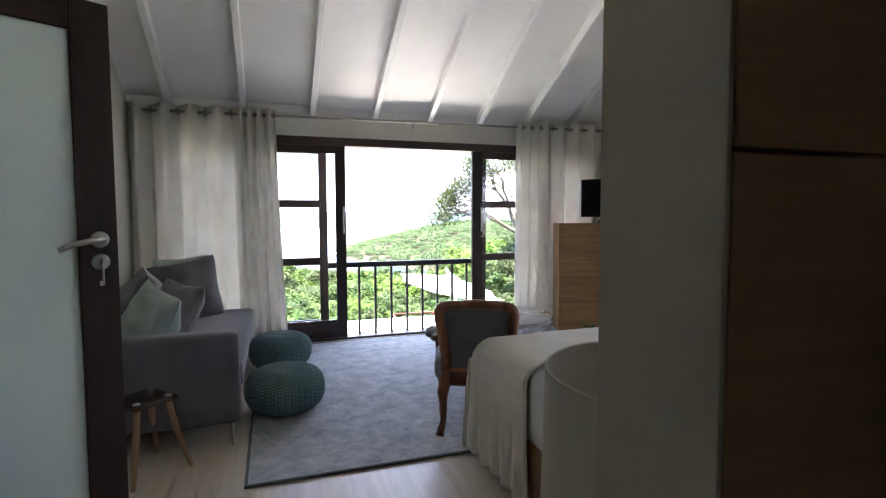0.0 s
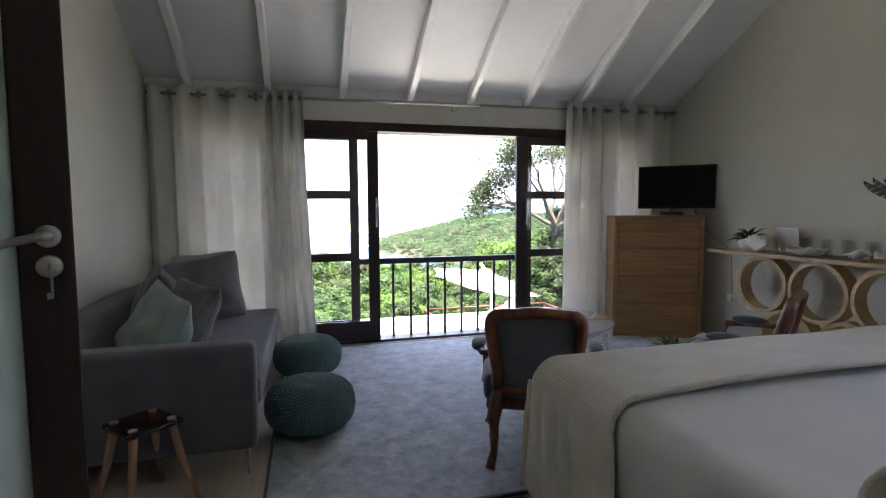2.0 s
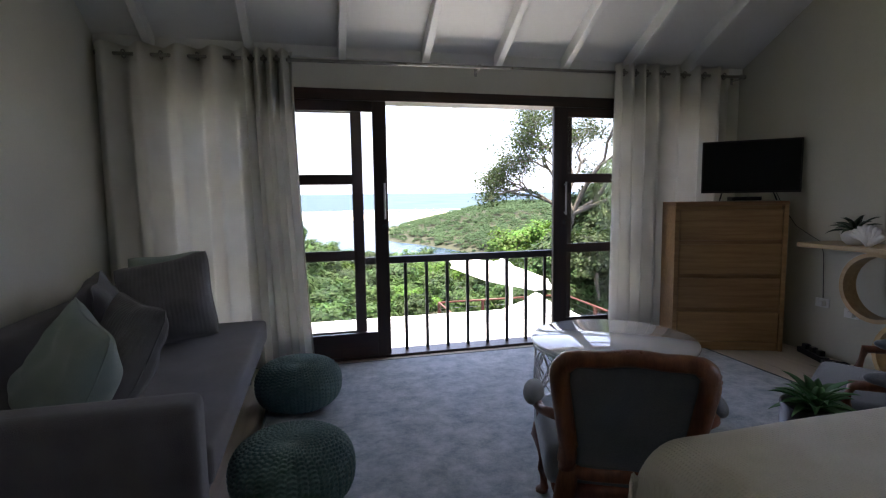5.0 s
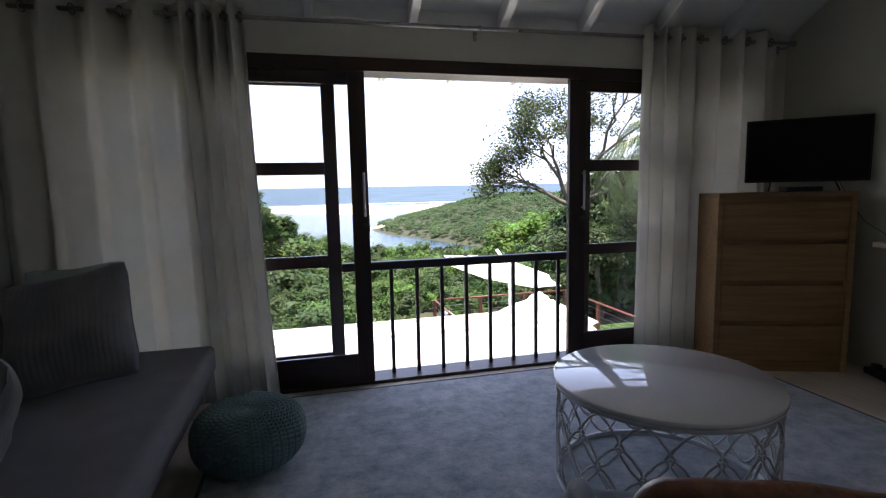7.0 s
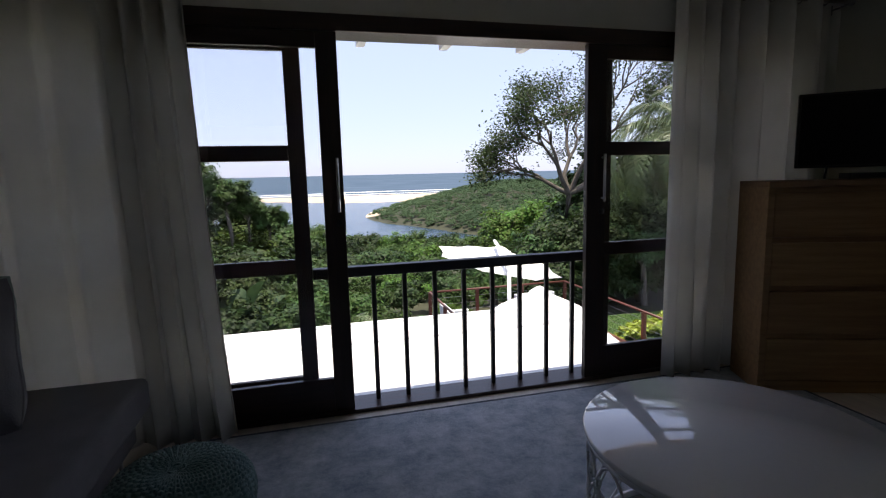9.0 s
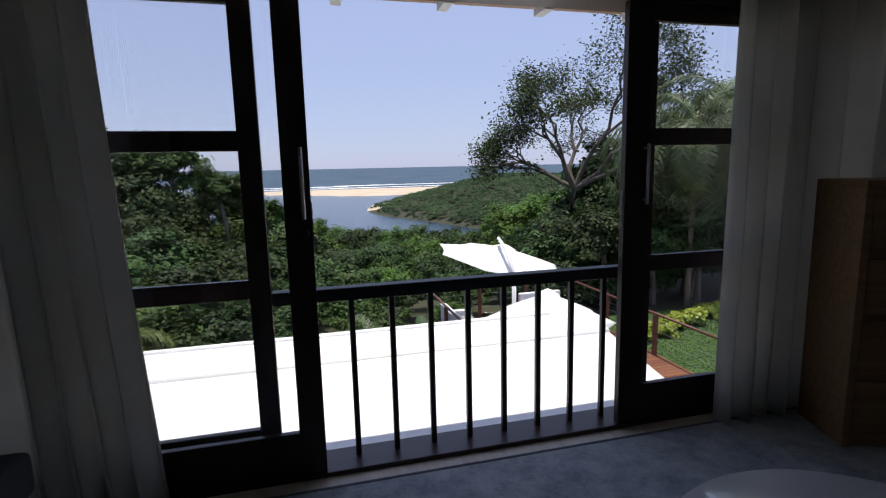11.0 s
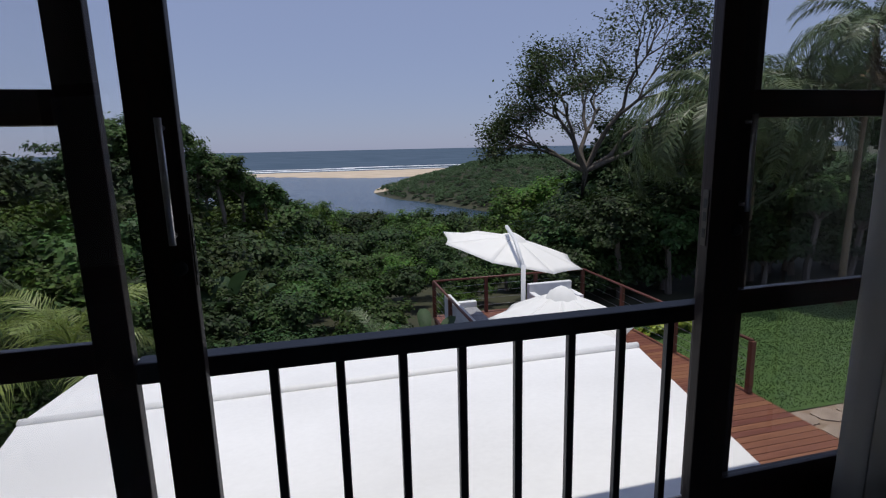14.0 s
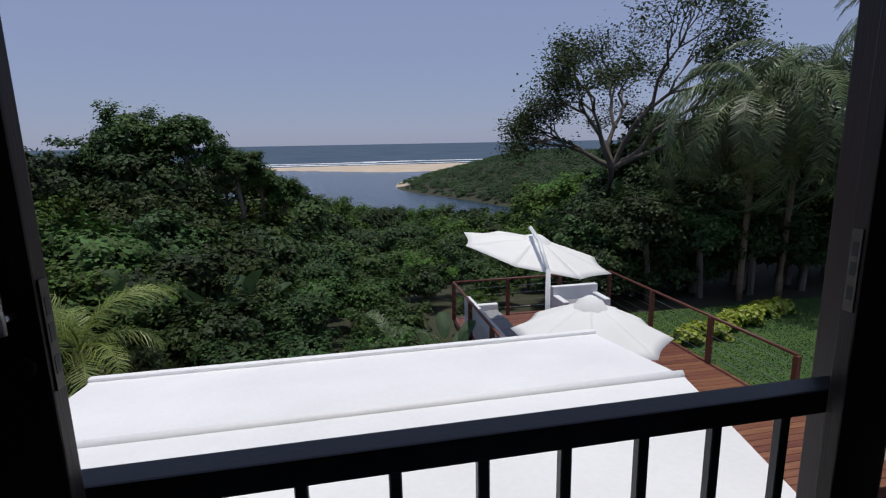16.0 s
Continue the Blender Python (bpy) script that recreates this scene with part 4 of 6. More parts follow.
for k in range(3):
    rnd = random.Random(40 + k)
    c = Vector((-0.07 + 0.05 * k, -0.06 + 0.07 * k, 0.40 + 0.04 * (k % 2)))
    bm = bmesh.new()
    for q in range(70):
        d = Vector((rnd.gauss(0, 1), rnd.gauss(0, 1), rnd.gauss(0, 1))).normalized()
        u = d.orthogonal().normalized()
        w = d.cross(u)
        p = c + d * 0.052
        bm.faces.new([bm.verts.new(p + x) for x in (u * 0.014, w * 0.014 + d * 0.004, -u * 0.014, -w * 0.014 + d * 0.004)])
    add_tube(bm, [(0, 0, 0.22), c], 0.004, 6)
    part("hydrangea", bm, BLOOM, vase, "cream hydrangea bloom")

# agave on the floor by the chest
agave = thing("potted_agave", (2.62, 2.88, 0.012), "green spiky agave in a tall dark pot behind the bed", "plant")
lathe("pot", [(0.09, 0.0), (0.11, 0.05), (0.12, 0.455), (0.105, 0.455), (0.0005, 0.435)], TV_BLACK, agave, 26)
rosette("leaf", agave, LEAF_AGAVE, 34, 0.17, 0.042, 0.435, 9, 0.30, 1.3)

# ---- bed ----
COTTON = surface("white_duvet_cotton", (0.74, 0.74, 0.75), (0.82, 0.82, 0.83), scale=3, fine=150, rough=0.9, bump=0.12, sheen=0.15)
bed = thing("bed", (0, 0, 0), "wide bed with white bedding on an oak base", "bed")
BX0, BX1, BY0, BY1, BZ = 1.60, 3.62, 0.62, 2.495, 0.640
box("base", BX0 + 0.02, BX1 - 0.02, BY0, BY1 - 0.03, 0.06, 0.33, OAK, bed, bevel=0.01)
for x in (BX0 + 0.1, BX1 - 0.1):
    for y in (BY0 + 0.1, BY1 - 0.12):
        tube("foot", [(x, y, 0), (x, y, 0.07)], 0.03, DARK_OAK, bed, 10)


bm = bmesh.new()
add_box(bm, BX0, BX1, BY0, BY1, 0.30, BZ, bevel=0.10, segs=6)
bmesh.ops.subdivide_edges(bm, edges=[e for e in bm.edges if e.calc_length() > 0.3], cuts=26, use_grid_fill=True)
for v in bm.verts:
    n_ = noise.noise(v.co * 2.1) * 0.018 + noise.noise(v.co * 5.3) * 0.006
    cx, cy = (v.co.x - (BX0 + BX1) / 2) / (BX1 - BX0) * 2, (v.co.y - (BY0 + BY1) / 2) / (BY1 - BY0) * 2
    v.co.z += n_ + 0.025 * (1 - cx ** 2) * (1 - cy ** 2) * (v.co.z > 0.5)
part("duvet", bm, COTTON, bed, "white cotton duvet, softly rumpled", smooth=True)

THROW = surface("cream_waffle_throw", (0.66, 0.625, 0.53), (0.76, 0.725, 0.64), scale=6, fine=260, rough=0.95, bump=0.4, sheen=0.2)
tn, tl = THROW.node_tree.nodes, THROW.node_tree.links   # knitted cells as relief
tco, heights = tn.new("ShaderNodeTexCoord"), []
for way in ("X", "Y"):
    wv = tn.new("ShaderNodeTexWave")
    wv.bands_direction = way
    wv.inputs["Scale"].default_value, wv.inputs["Distortion"].default_value = 36.0, 0.8
    tl.new(tco.outputs["Object"], wv.inputs["Vector"])
    heights.append(wv.outputs["Fac"])
knit, kb = tn.new("ShaderNodeMath"), tn.new("ShaderNodeBump")
knit.operation = "MULTIPLY"
tl.new(heights[0], knit.inputs[0])
tl.new(heights[1], knit.inputs[1])
kb.inputs["Strength"].default_value, kb.inputs["Distance"].default_value = 0.6, 0.003
tl.new(knit.outputs[0], kb.inputs["Height"])
tl.new(kb.outputs["Normal"], tn["Principled BSDF"].inputs["Normal"])
throw = thing("throw_blanket", (0, 0, 0), "cream waffle-knit throw spread across the foot of the bed", "throw blanket")


def fold(s, edge, sign, top, r):
    """Along the cloth: s < 0 hangs below the rounded edge, s > 0 lies on top. Gives (across, height)."""
    q = r * math.pi / 2
    if s > q:
        return edge + sign * (r + s - q), top
    if s > 0:
        a = s / r
        return edge + sign * (r - r * math.cos(a)), top - r + r * math.sin(a)
    return edge, top - r + s


nu, nv = 150, 70
verts, faces = [], []
for j in range(nv + 1):
    sv = -0.16 + (0.16 + 0.66) * j / nv
    y, zy = fold(sv, BY1 + 0.022, -1, 0.0, 0.09)
    for i in range(nu + 1):
        su = -0.50 + (0.50 + 2.18) * i / nu
        x, zx = fold(su, BX0 - 0.022, 1, 0.0, 0.10)
        z = BZ + 0.028 + min(zx, 0) + min(zy, 0) * (1 if su > 0 else 0.15)
        hang = max(0.0, -su)
        ripple = 0.03 * math.sin(j / nv * 21 + 1.3) * min(hang * 2.4, 1) + 0.012 * noise.noise(Vector((su * 3, sv * 3, 4)))
        z += 0.02 * noise.noise(Vector((su * 1.7, sv * 2.4, 1)))
        cx, cy = (x - 2.61) / 1.01, (y - 1.59) / 0.97
        z += 0.025 * max(0, 1 - cx ** 2) * max(0, 1 - cy ** 2)
        verts.append((x - abs(ripple) if su < 0.05 else x, y + (0.05 * hang if sv < 0.1 else -0.08 * hang) , max(z, 0.03)))
for j in range(nv):
    for i in range(nu):
        k = j * (nu + 1) + i
        faces.append((k, k + 1, k + nu + 2, k + nu + 1))
cloth = link("cloth", verts, faces, THROW, throw, smooth=True)
sol = cloth.modifiers.new("thickness", "SOLIDIFY")
sol.thickness, sol.offset = 0.010, 1
hem = [Vector(verts[nv * (nu + 1) + i]) + Vector((0, 0, 0.006)) for i in range(0, nu + 1, 2)]
tube("hem", hem, 0.011, THROW, throw, 8, "thick rolled cream hem")

# ---- bedside lamp ----
SHADE = surface("linen_lampshade", (0.52, 0.48, 0.40), (0.60, 0.56, 0.47), scale=6, fine=200, rough=0.9, bump=0.2, translucent=0.25)
night = thing("bedside_table", (1.20, 0.64, 0), "small oak bedside table beside the bed", "bedside table")
box("top", -0.2, 0.2, -0.2, 0.2, 0.45, 0.48, OAK, night, bevel=0.005)
for sx in (-1, 1):
    for sy in (-1, 1):
        box("leg", sx * 0.18 - 0.018, sx * 0.18 + 0.018, sy * 0.18 - 0.018, sy * 0.18 + 0.018, 0, 0.45, OAK, night, bevel=0.003)
lamp = thing("table_lamp", (1.17, 0.635, 0.48), "table lamp with a large cream drum shade, unlit", "lamp")
lathe("base", [(0.07, 0.0), (0.075, 0.012), (0.03, 0.03), (0.022, 0.09), (0.03, 0.13), (0.012, 0.2), (0.012, 0.33)], CERAMIC, lamp, 24)
shade = lathe("shade", [(0.21, 0.19), (0.20, 0.575), (0.197, 0.575), (0.207, 0.19), (0.21, 0.19)], SHADE, lamp, 64, close=False)
for z, r in ((0.19, 0.2085), (0.575, 0.1985)):
    tube("rim_wire", [(r * math.cos(2 * math.pi * k / 48), r * math.sin(2 * math.pi * k / 48), z) for k in range(49)], 0.003, SHADE, shade, 6)
lathe("bulb", [(0.012, 0.33), (0.028, 0.39), (0.02, 0.43), (0.0005, 0.44)], SOCKET, lamp, 16)
tube("spider", [(-0.2, 0, 0.5), (0, 0, 0.34), (0.2, 0, 0.5)], 0.002, STEEL, lamp, 6)

# ---- cupboard doors on the back of the partition ----
cab = thing("wardrobe", (0.877, YP - 0.132, 0), "brown wood-grain cupboard front with a dark square knob", "wardrobe")
box("body", 0.004, 2.4, 0.012, 0.021, 0.0, 2.35, DARK_OAK, cab, bevel=0.001)
for k in range(3):
    x0, x1 = 0.002 + 0.8 * k, 0.797 + 0.8 * k
    lower = box("lower_door", x0, x1, 0.0, 0.012, 0.06, 1.336, DARK_OAK, cab, bevel=0.002)
    box("upper_door", x0, x1, 0.0, 0.012, 1.340, 2.34, DARK_OAK, cab, bevel=0.002)
    box("knob", x0 + 0.30, x0 + 0.335, -0.022, 0.0, 1.288, 1.322, TV_BLACK, lower, bevel=0.004, label="dark square knob")

# ---- open glazed door on the left wall ----
hx, hy, fx, fy = -0.63, 1.50, 0.115, 1.905
ang = math.degrees(math.atan2(fy - hy, fx - hx))
dl = math.hypot(fx - hx, fy - hy)
door = structure(thing("door_2", (hx, hy, 0.012), "", "", rz=ang), "dark framed frosted glass door standing open", "door")
t = 0.04
box("hinge_stile", 0.0, 0.10, 0.0, t, 0, 1.945, DARK_WOOD, door, bevel=0.004)
box("lock_stile", dl - 0.105, dl, 0.0, t, 0, 1.945, DARK_WOOD, door, bevel=0.004)
box("top_rail", 0.10, dl - 0.105, 0.001, t - 0.001, 1.85, 1.945, DARK_WOOD_X, door, bevel=0.004)
box("bottom_rail", 0.10, dl - 0.105, 0.001, t - 0.001, 0, 0.12, DARK_WOOD_X, door, bevel=0.004)
box("pane", 0.095, dl - 0.10, 0.016, 0.024, 0.115, 1.855, FROST, door, label="frosted glass pane")
hz = 1.215
for face, sgn in ((0.0, -1), (t, 1)):
    bm = bmesh.new()
    for z in (hz, hz - 0.07):
        turn = Matrix.Translation((dl - 0.05, face, z)) @ Matrix.Rotation(radians(90) * (1 if sgn < 0 else -1), 4, "X")
        pre = set(bm.verts)
        add_lathe(bm, [(0.026, 0), (0.026, 0.005), (0.02, 0.008), (0.0008, 0.008)], 28)
        bmesh.ops.transform(bm, matrix=turn, verts=[v for v in bm.verts if v not in pre])
    part("escutcheon", bm, STEEL, door, "round steel escutcheons", smooth=True)
    bm = bmesh.new()
    add_tube(bm, [(dl - 0.05, face, hz), (dl - 0.05, face + sgn * 0.045, hz)], 0.009, 12)
    add_tube(bm, [(dl - 0.045, face + sgn * 0.045, hz + 0.002), (dl - 0.075, face + sgn * 0.05, hz), (dl - 0.13, face + sgn * 0.05, hz - 0.012), (dl - 0.165, face + sgn * 0.047, hz - 0.028)], [0.010, 0.010, 0.009, 0.008], 12)
    part("lever_handle", bm, STEEL, door, "curved steel lever handle", smooth=True)
bm = bmesh.new()
add_box(bm, dl - 0.053, dl - 0.047, -0.03, -0.008, hz - 0.078, hz - 0.062, bevel=0.001)
add_tube(bm, [(dl - 0.05, -0.028, hz - 0.085), (dl - 0.05, -0.028, hz - 0.14)], 0.003, 8)
add_box(bm, dl - 0.06, dl - 0.05, -0.029, -0.027, hz - 0.143, hz - 0.128)
part("key", bm, STEEL, door, "small hanging steel keys")
FR = [("frame_post", 1.49, 1.55, 0, 2.01), ("frame_post", 0.62, 0.68, 0, 2.01), ("frame_head", 0.68, 1.49, 1.965, 2.01)]
for nm, y0, y1, z0, z1 in FR:
    structure(box("trim_" + nm, XL, XL + 0.015, y0, y1, z0, z1, DARK_WOOD, bevel=0.002), "dark stained door casing", "door casing")


# ---- outdoors: ground, water, woods ----
def smooth_step(a, b, v):
    t = min(max((v - a) / (b - a), 0.0), 1.0)
    return t * t * (3 - 2 * t)


WATER_Z = -20.0


def land(x, y):
    """Height of the ground: garden terrace, slope to the river, wooded headland, sand bar, sea bed."""
    z = -3.55 - 0.15 * max(0.0, y - 18.0)
    z += 0.10 * max(0.0, x - 16.0) * smooth_step(8, 30, y) * (1 - smooth_step(70, 130, y))
    z += 0.09 * max(0.0, -6.0 - x) * (1 - smooth_step(90, 170, y))
    z = max(z, -22.5)
    head = smooth_step(8, 145, x + 8 * math.sin(y / 37.0) * smooth_step(150, 240, y)) * smooth_step(0, 70, y - (185 - 2.2 * max(0.0, x - 45)))
    end = 1 - smooth_step(330, 470, y - 0.8 * max(0, x - 60))
    z = max(z, -22.5 + (17.5 + 3.0 * noise.noise(Vector((x / 70, y / 70, 2)))) * head * end)
    left = smooth_step(-40, -140, x) * smooth_step(90, 160, y) * (1 - smooth_step(420, 560, y))
    z = max(z, -22.5 + 20 * left)
    bar = smooth_step(0, 26, y - (480 + 1.1 * (47 - x if x < 47 else 0))) * (1 - smooth_step(735, 790, y))
    z = max(z, -22.5 + 3.3 * bar)
    return z + 0.25 * noise.noise(Vector((x / 5, y / 5, 0))) * smooth_step(20, 40, y)


# shade under the trees is put into this very dark earth colour
GROUND = surface("shade_dark_earth", (0.022, 0.026, 0.010), (0.05, 0.05, 0.022), scale=0.4, fine=6, rough=0.95, bump=0.4)
SAND = surface("beach_sand", (0.46, 0.36, 0.25), (0.60, 0.49, 0.36), scale=0.05, fine=0.8, rough=0.95, bump=0.1)


def axis(lo, hi, near, first, grow):
    out, step, v = [near], first, near
    while v < hi:
        v, step = v + step, step * grow
        out.append(min(v, hi))
    v, step = near, first
    while v > lo:
        v, step = v - step, step * grow
        out.insert(0, max(v, lo))
    return out


gx, gy = axis(-4200, 4200, 5.0, 1.6, 1.055), axis(-400, 4700, 12.0, 1.6, 1.045)
verts = [(x, y, land(x, y)) for y in gy for x in gx]
faces = [(j * len(gx) + i, j * len(gx) + i + 1, (j + 1) * len(gx) + i + 1, (j + 1) * len(gx) + i) for j in range(len(gy) - 1) for i in range(len(gx) - 1)]
ground = link("ground", verts, faces, GROUND, smooth=True)
ground.data.materials.append(SAND)
for p in ground.data.polygons:
    c = p.center
    if c.z < -17.5 and c.y > 300 and c.x < 300:
        p.material_index = 1
structure(ground, "sloping garden ground running down to river, beach and headland", "ground")

WATER, wnn, wll, wb = nodes_of("water")
wb.inputs["Base Color"].default_value = (0.018, 0.045, 0.075, 1)
wb.inputs["Roughness"].default_value = 0.16
wave = wnn.new("ShaderNodeTexNoise")
wave.inputs["Scale"].default_value, wave.inputs["Detail"].default_value = 0.35, 6
wco = wnn.new("ShaderNodeTexCoord")
wmp = wnn.new("ShaderNodeMapping")
wmp.inputs["Scale"].default_value = (0.4, 1.2, 1)
wll.new(wco.outputs["Object"], wmp.inputs["Vector"])
wll.new(wmp.outputs["Vector"], wave.inputs["Vector"])
wbp = wnn.new("ShaderNodeBump")
wbp.inputs["Strength"].default_value, wbp.inputs["Distance"].default_value = 0.5, 0.6
wll.new(wave.outputs["Fac"], wbp.inputs["Height"])
wll.new(wbp.outputs["Normal"], wb.inputs["Normal"])
wx, wy = axis(-4200, 4200, 0, 60, 1.2), axis(60, 4690, 300, 60, 1.15)
SEA = surface("open_sea", (0.068, 0.100, 0.140), (0.090, 0.125, 0.170), scale=0.01, fine=0.12, rough=0.9, bump=0.3, spec=0.0)
water = structure(link("water", [(x, y, WATER_Z + 0.0185 * max(0.0, y - 800)) for y in wy for x in wx],
               [(j * len(wx) + i, j * len(wx) + i + 1, (j + 1) * len(wx) + i + 1, (j + 1) * len(wx) + i) for j in range(len(wy) - 1) for i in range(len(wx) - 1)], WATER),
          "dark blue river mouth and open sea", "water")
water.data.materials.append(SEA)
for p in water.data.polygons:
    if p.center.y > 700:
        p.material_index = 1

FOAM = surface("sea_foam", (0.70, 0.74, 0.76), (0.88, 0.90, 0.91), scale=0.06, rough=0.9, bump=0.2)
for k, (y0, wid, xa, xb, gap) in enumerate(((792, 16, -420, 700, 0.10), (850, 20, -300, 60, 0.0), (870, 26, 40, 420, 0.0))):
    verts, faces = [], []
    n = 90
    for i in range(n + 1):
        x = xa + (xb - xa) * i / n
        w = wid * (0.35 + 0.9 * abs(noise.noise(Vector((x / 55, k * 9.1, 0))))) * (1 if noise.noise(Vector((x / 80, k * 3.3, 5))) > -0.35 + gap else 0.04)
        y = y0 + 10 * noise.noise(Vector((x / 130, k, 2)))
        sea_z = WATER_Z + 0.0185 * max(0.0, y + wid - 800)
        h = 0.5 + 0.7 * abs(noise.noise(Vector((x / 30, k, 8))))
        verts += [(x, y - w / 2, sea_z + 0.05), (x, y, sea_z + 1.6 * h), (x, y + w / 2, sea_z + 0.3)]
    for i in range(n):
        for q in (0, 1):
            faces.append((i * 3 + q, (i + 1) * 3 + q, (i + 1) * 3 + q + 1, i * 3 + q + 1))
    tagged(link("surf", verts, faces, FOAM, smooth=True), "white breaking wave crest off the beach", "wave", "surf lines")

# ---- foliage ----
LEAVES = [surface(n_, a, b, scale=2.0, fine=14, rough=0.58, bump=0.05, by_object=0.4, by_island=0.45, translucent=0.25, spec=0.22)
          for n_, a, b in (("forest_leaf", (0.032, 0.064, 0.014), (0.072, 0.122, 0.028)), ("deep_leaf", (0.026, 0.052, 0.016), (0.056, 0.098, 0.026)),
                           ("fresh_leaf", (0.055, 0.11, 0.014), (0.10, 0.175, 0.028)))]
# distance haze is put into the paler, more even headland leaf colour
HAZED_LEAF = surface("hazed_headland_leaf", (0.060, 0.100, 0.050), (0.092, 0.140, 0.070), scale=0.05, fine=2, rough=0.9, bump=0.0, by_island=0.14, translucent=0.3, spec=0.1)
OLIVE = surface("olive_leaf", (0.040, 0.062, 0.020), (0.085, 0.115, 0.045), scale=2.0, fine=14, rough=0.6, bump=0.05, by_island=0.4, translucent=0.2, spec=0.2)
BARK = surface("grey_bark", (0.09, 0.075, 0.06), (0.20, 0.17, 0.14), scale=4, fine=40, rough=0.95, bump=0.6, stretch=(1, 1, 0.3))
PALM_LEAF = surface("palm_leaflet", (0.062, 0.100, 0.034), (0.165, 0.205, 0.088), scale=3, fine=20, rough=0.42, bump=0.05, by_island=0.3, by_object=0.2, translucent=0.2)
PALM_BRIGHT = surface("young_palm_leaflet", (0.18, 0.24, 0.05), (0.30, 0.36, 0.10), scale=3, fine=20, rough=0.45, bump=0.05, by_island=0.2, translucent=0.3)
PALM_DRY = surface("dry_palm_thatch", (0.13, 0.095, 0.055), (0.24, 0.18, 0.11), scale=5, fine=30, rough=0.95, bump=0.3, by_island=0.3)
PADDLE = surface("strelitzia_leaf", (0.03, 0.062, 0.024), (0.065, 0.11, 0.045), scale=3, fine=18, rough=0.6, bump=0.1, by_island=0.2, translucent=0.25, spec=0.25)


def leaf_mesh(name, pos, nrm, size, material, rng, long=1.7):
    """Many small folded leaves in one mesh."""
    n = len(pos)
    rnd_v = rng.normal(size=(n, 3))
    u = np.cross(nrm, rnd_v)
    u /= np.linalg.norm(u, axis=1, keepdims=True) + 1e-9
    w = np.cross(nrm, u)
    s = size * rng.uniform(0.6, 1.3, size=(n, 1))
    v = np.empty((n, 4, 3))
    v[:, 0] = pos - u * s * long / 2
    v[:, 1] = pos + w * s / 2 - nrm * s * 0.12
    v[:, 2] = pos + u * s * long / 2 - nrm * s * 0.2
    v[:, 3] = pos - w * s / 2 - nrm * s * 0.12
    me = bpy.data.meshes.new(name)
    me.vertices.add(4 * n)
    me.vertices.foreach_set("co", v.reshape(-1))
    me.loops.add(4 * n)
    me.loops.foreach_set("vertex_index", np.arange(4 * n, dtype=np.int32))
    me.polygons.add(n)
    me.polygons.foreach_set("loop_start", np.arange(0, 4 * n, 4, dtype=np.int32))
    me.update(calc_edges=True)
    me.materials.append(material)
    return me


def unit(v):
    return v / (np.linalg.norm(v, axis=-1, keepdims=True) + 1e-9)


def crown_mesh(seed, clumps, per, leaf, material, flat=0.78):
    """An uneven crown of leaf clumps with gaps, about one unit in radius."""
    rng = np.random.default_rng(seed)
    d = unit(rng.normal(size=(clumps * 3, 3)))
    d = d[d[:, 2] > -0.45][:clumps]
    lump = np.array([0.70 + 0.62 * noise.noise(Vector((p[0] * 1.6, p[1] * 1.6, p[2] * 1.6 + seed * 3.7))) for p in d])
    c = d * (lump * rng.uniform(0.72, 1.08, size=len(d)))[:, None] * np.array([1, 1, flat])
    k = rng.integers(0, len(c), size=clumps * per)
    off = rng.normal(size=(len(k), 3)) * np.array([0.10, 0.10, 0.06])
    pos = c[k] + off
    nrm = unit(d[k] * 0.6 + unit(off) * 0.5 + np.array([0, 0, 0.75]) + rng.normal(size=(len(k), 3)) * 0.35)
    return leaf_mesh("crown", pos, nrm, leaf, material, rng), c


def limbs_mesh(seed, centres):
    """Tapered trunk with limbs to some of the clumps."""
    rnd = random.Random(seed)
    bm = bmesh.new()
    fork = Vector((rnd.uniform(-0.1, 0.1), rnd.uniform(-0.1, 0.1), -0.45))
    add_tube(bm, [(0, 0, -3.4), (rnd.uniform(-0.06, 0.06), 0, -1.6), fork], [0.10, 0.085, 0.065], 7)
    for c in centres[::max(1, len(centres) // 9)]:
        c = Vector(c) * 0.9
        mid = fork.lerp(c, 0.5) + Vector((rnd.uniform(-0.1, 0.1), rnd.uniform(-0.1, 0.1), 0.08))
        add_tube(bm, [fork, mid, c], [0.05, 0.03, 0.01], 5)
    bmesh.ops.recalc_face_normals(bm, faces=bm.faces)
    me = bpy.data.meshes.new("trunk")
    bm.to_mesh(me)
    bm.free()
    me.materials.append(BARK)
    return me


TREES = []
for k in range(8):
    mat = LEAVES[(0, 1, 0, 2, 1, 0, 2, 1)[k]]
    crown, cs = crown_mesh(20 + k, 90, 78, 0.052 + 0.009 * (k % 3), mat)
    tr = thing("tree", (0, -300 - 10 * k, 0), "dense dark green coastal forest tree", "tree", "valley forest")
    if k in (3, 6):
        tr["label"] = "bright green bushy forest tree in full sun"
    for nm, me in (("trunk", limbs_mesh(k, cs)), ("crown", crown)):
        ob = new(nm, me)
        ob.parent = tr
    TREES.append(tr)
used = [0] * len(TREES)


def plant(k, x, y, top, radius, turn):
    """Stands tree kind k at x, y with its top at that height."""
    m = Matrix.Translation((x, y, top - radius * 0.78)) @ Matrix.Rotation(turn, 4, "Z") @ Matrix.Diagonal((radius, radius, radius, 1))
    if not used[k]:
        used[k] = 1
        TREES[k].matrix_world = m
        return TREES[k]
    base = TREES[k]
    c = copy_thing(base, Matrix.Identity(4))
    c.matrix_world = m
    return c


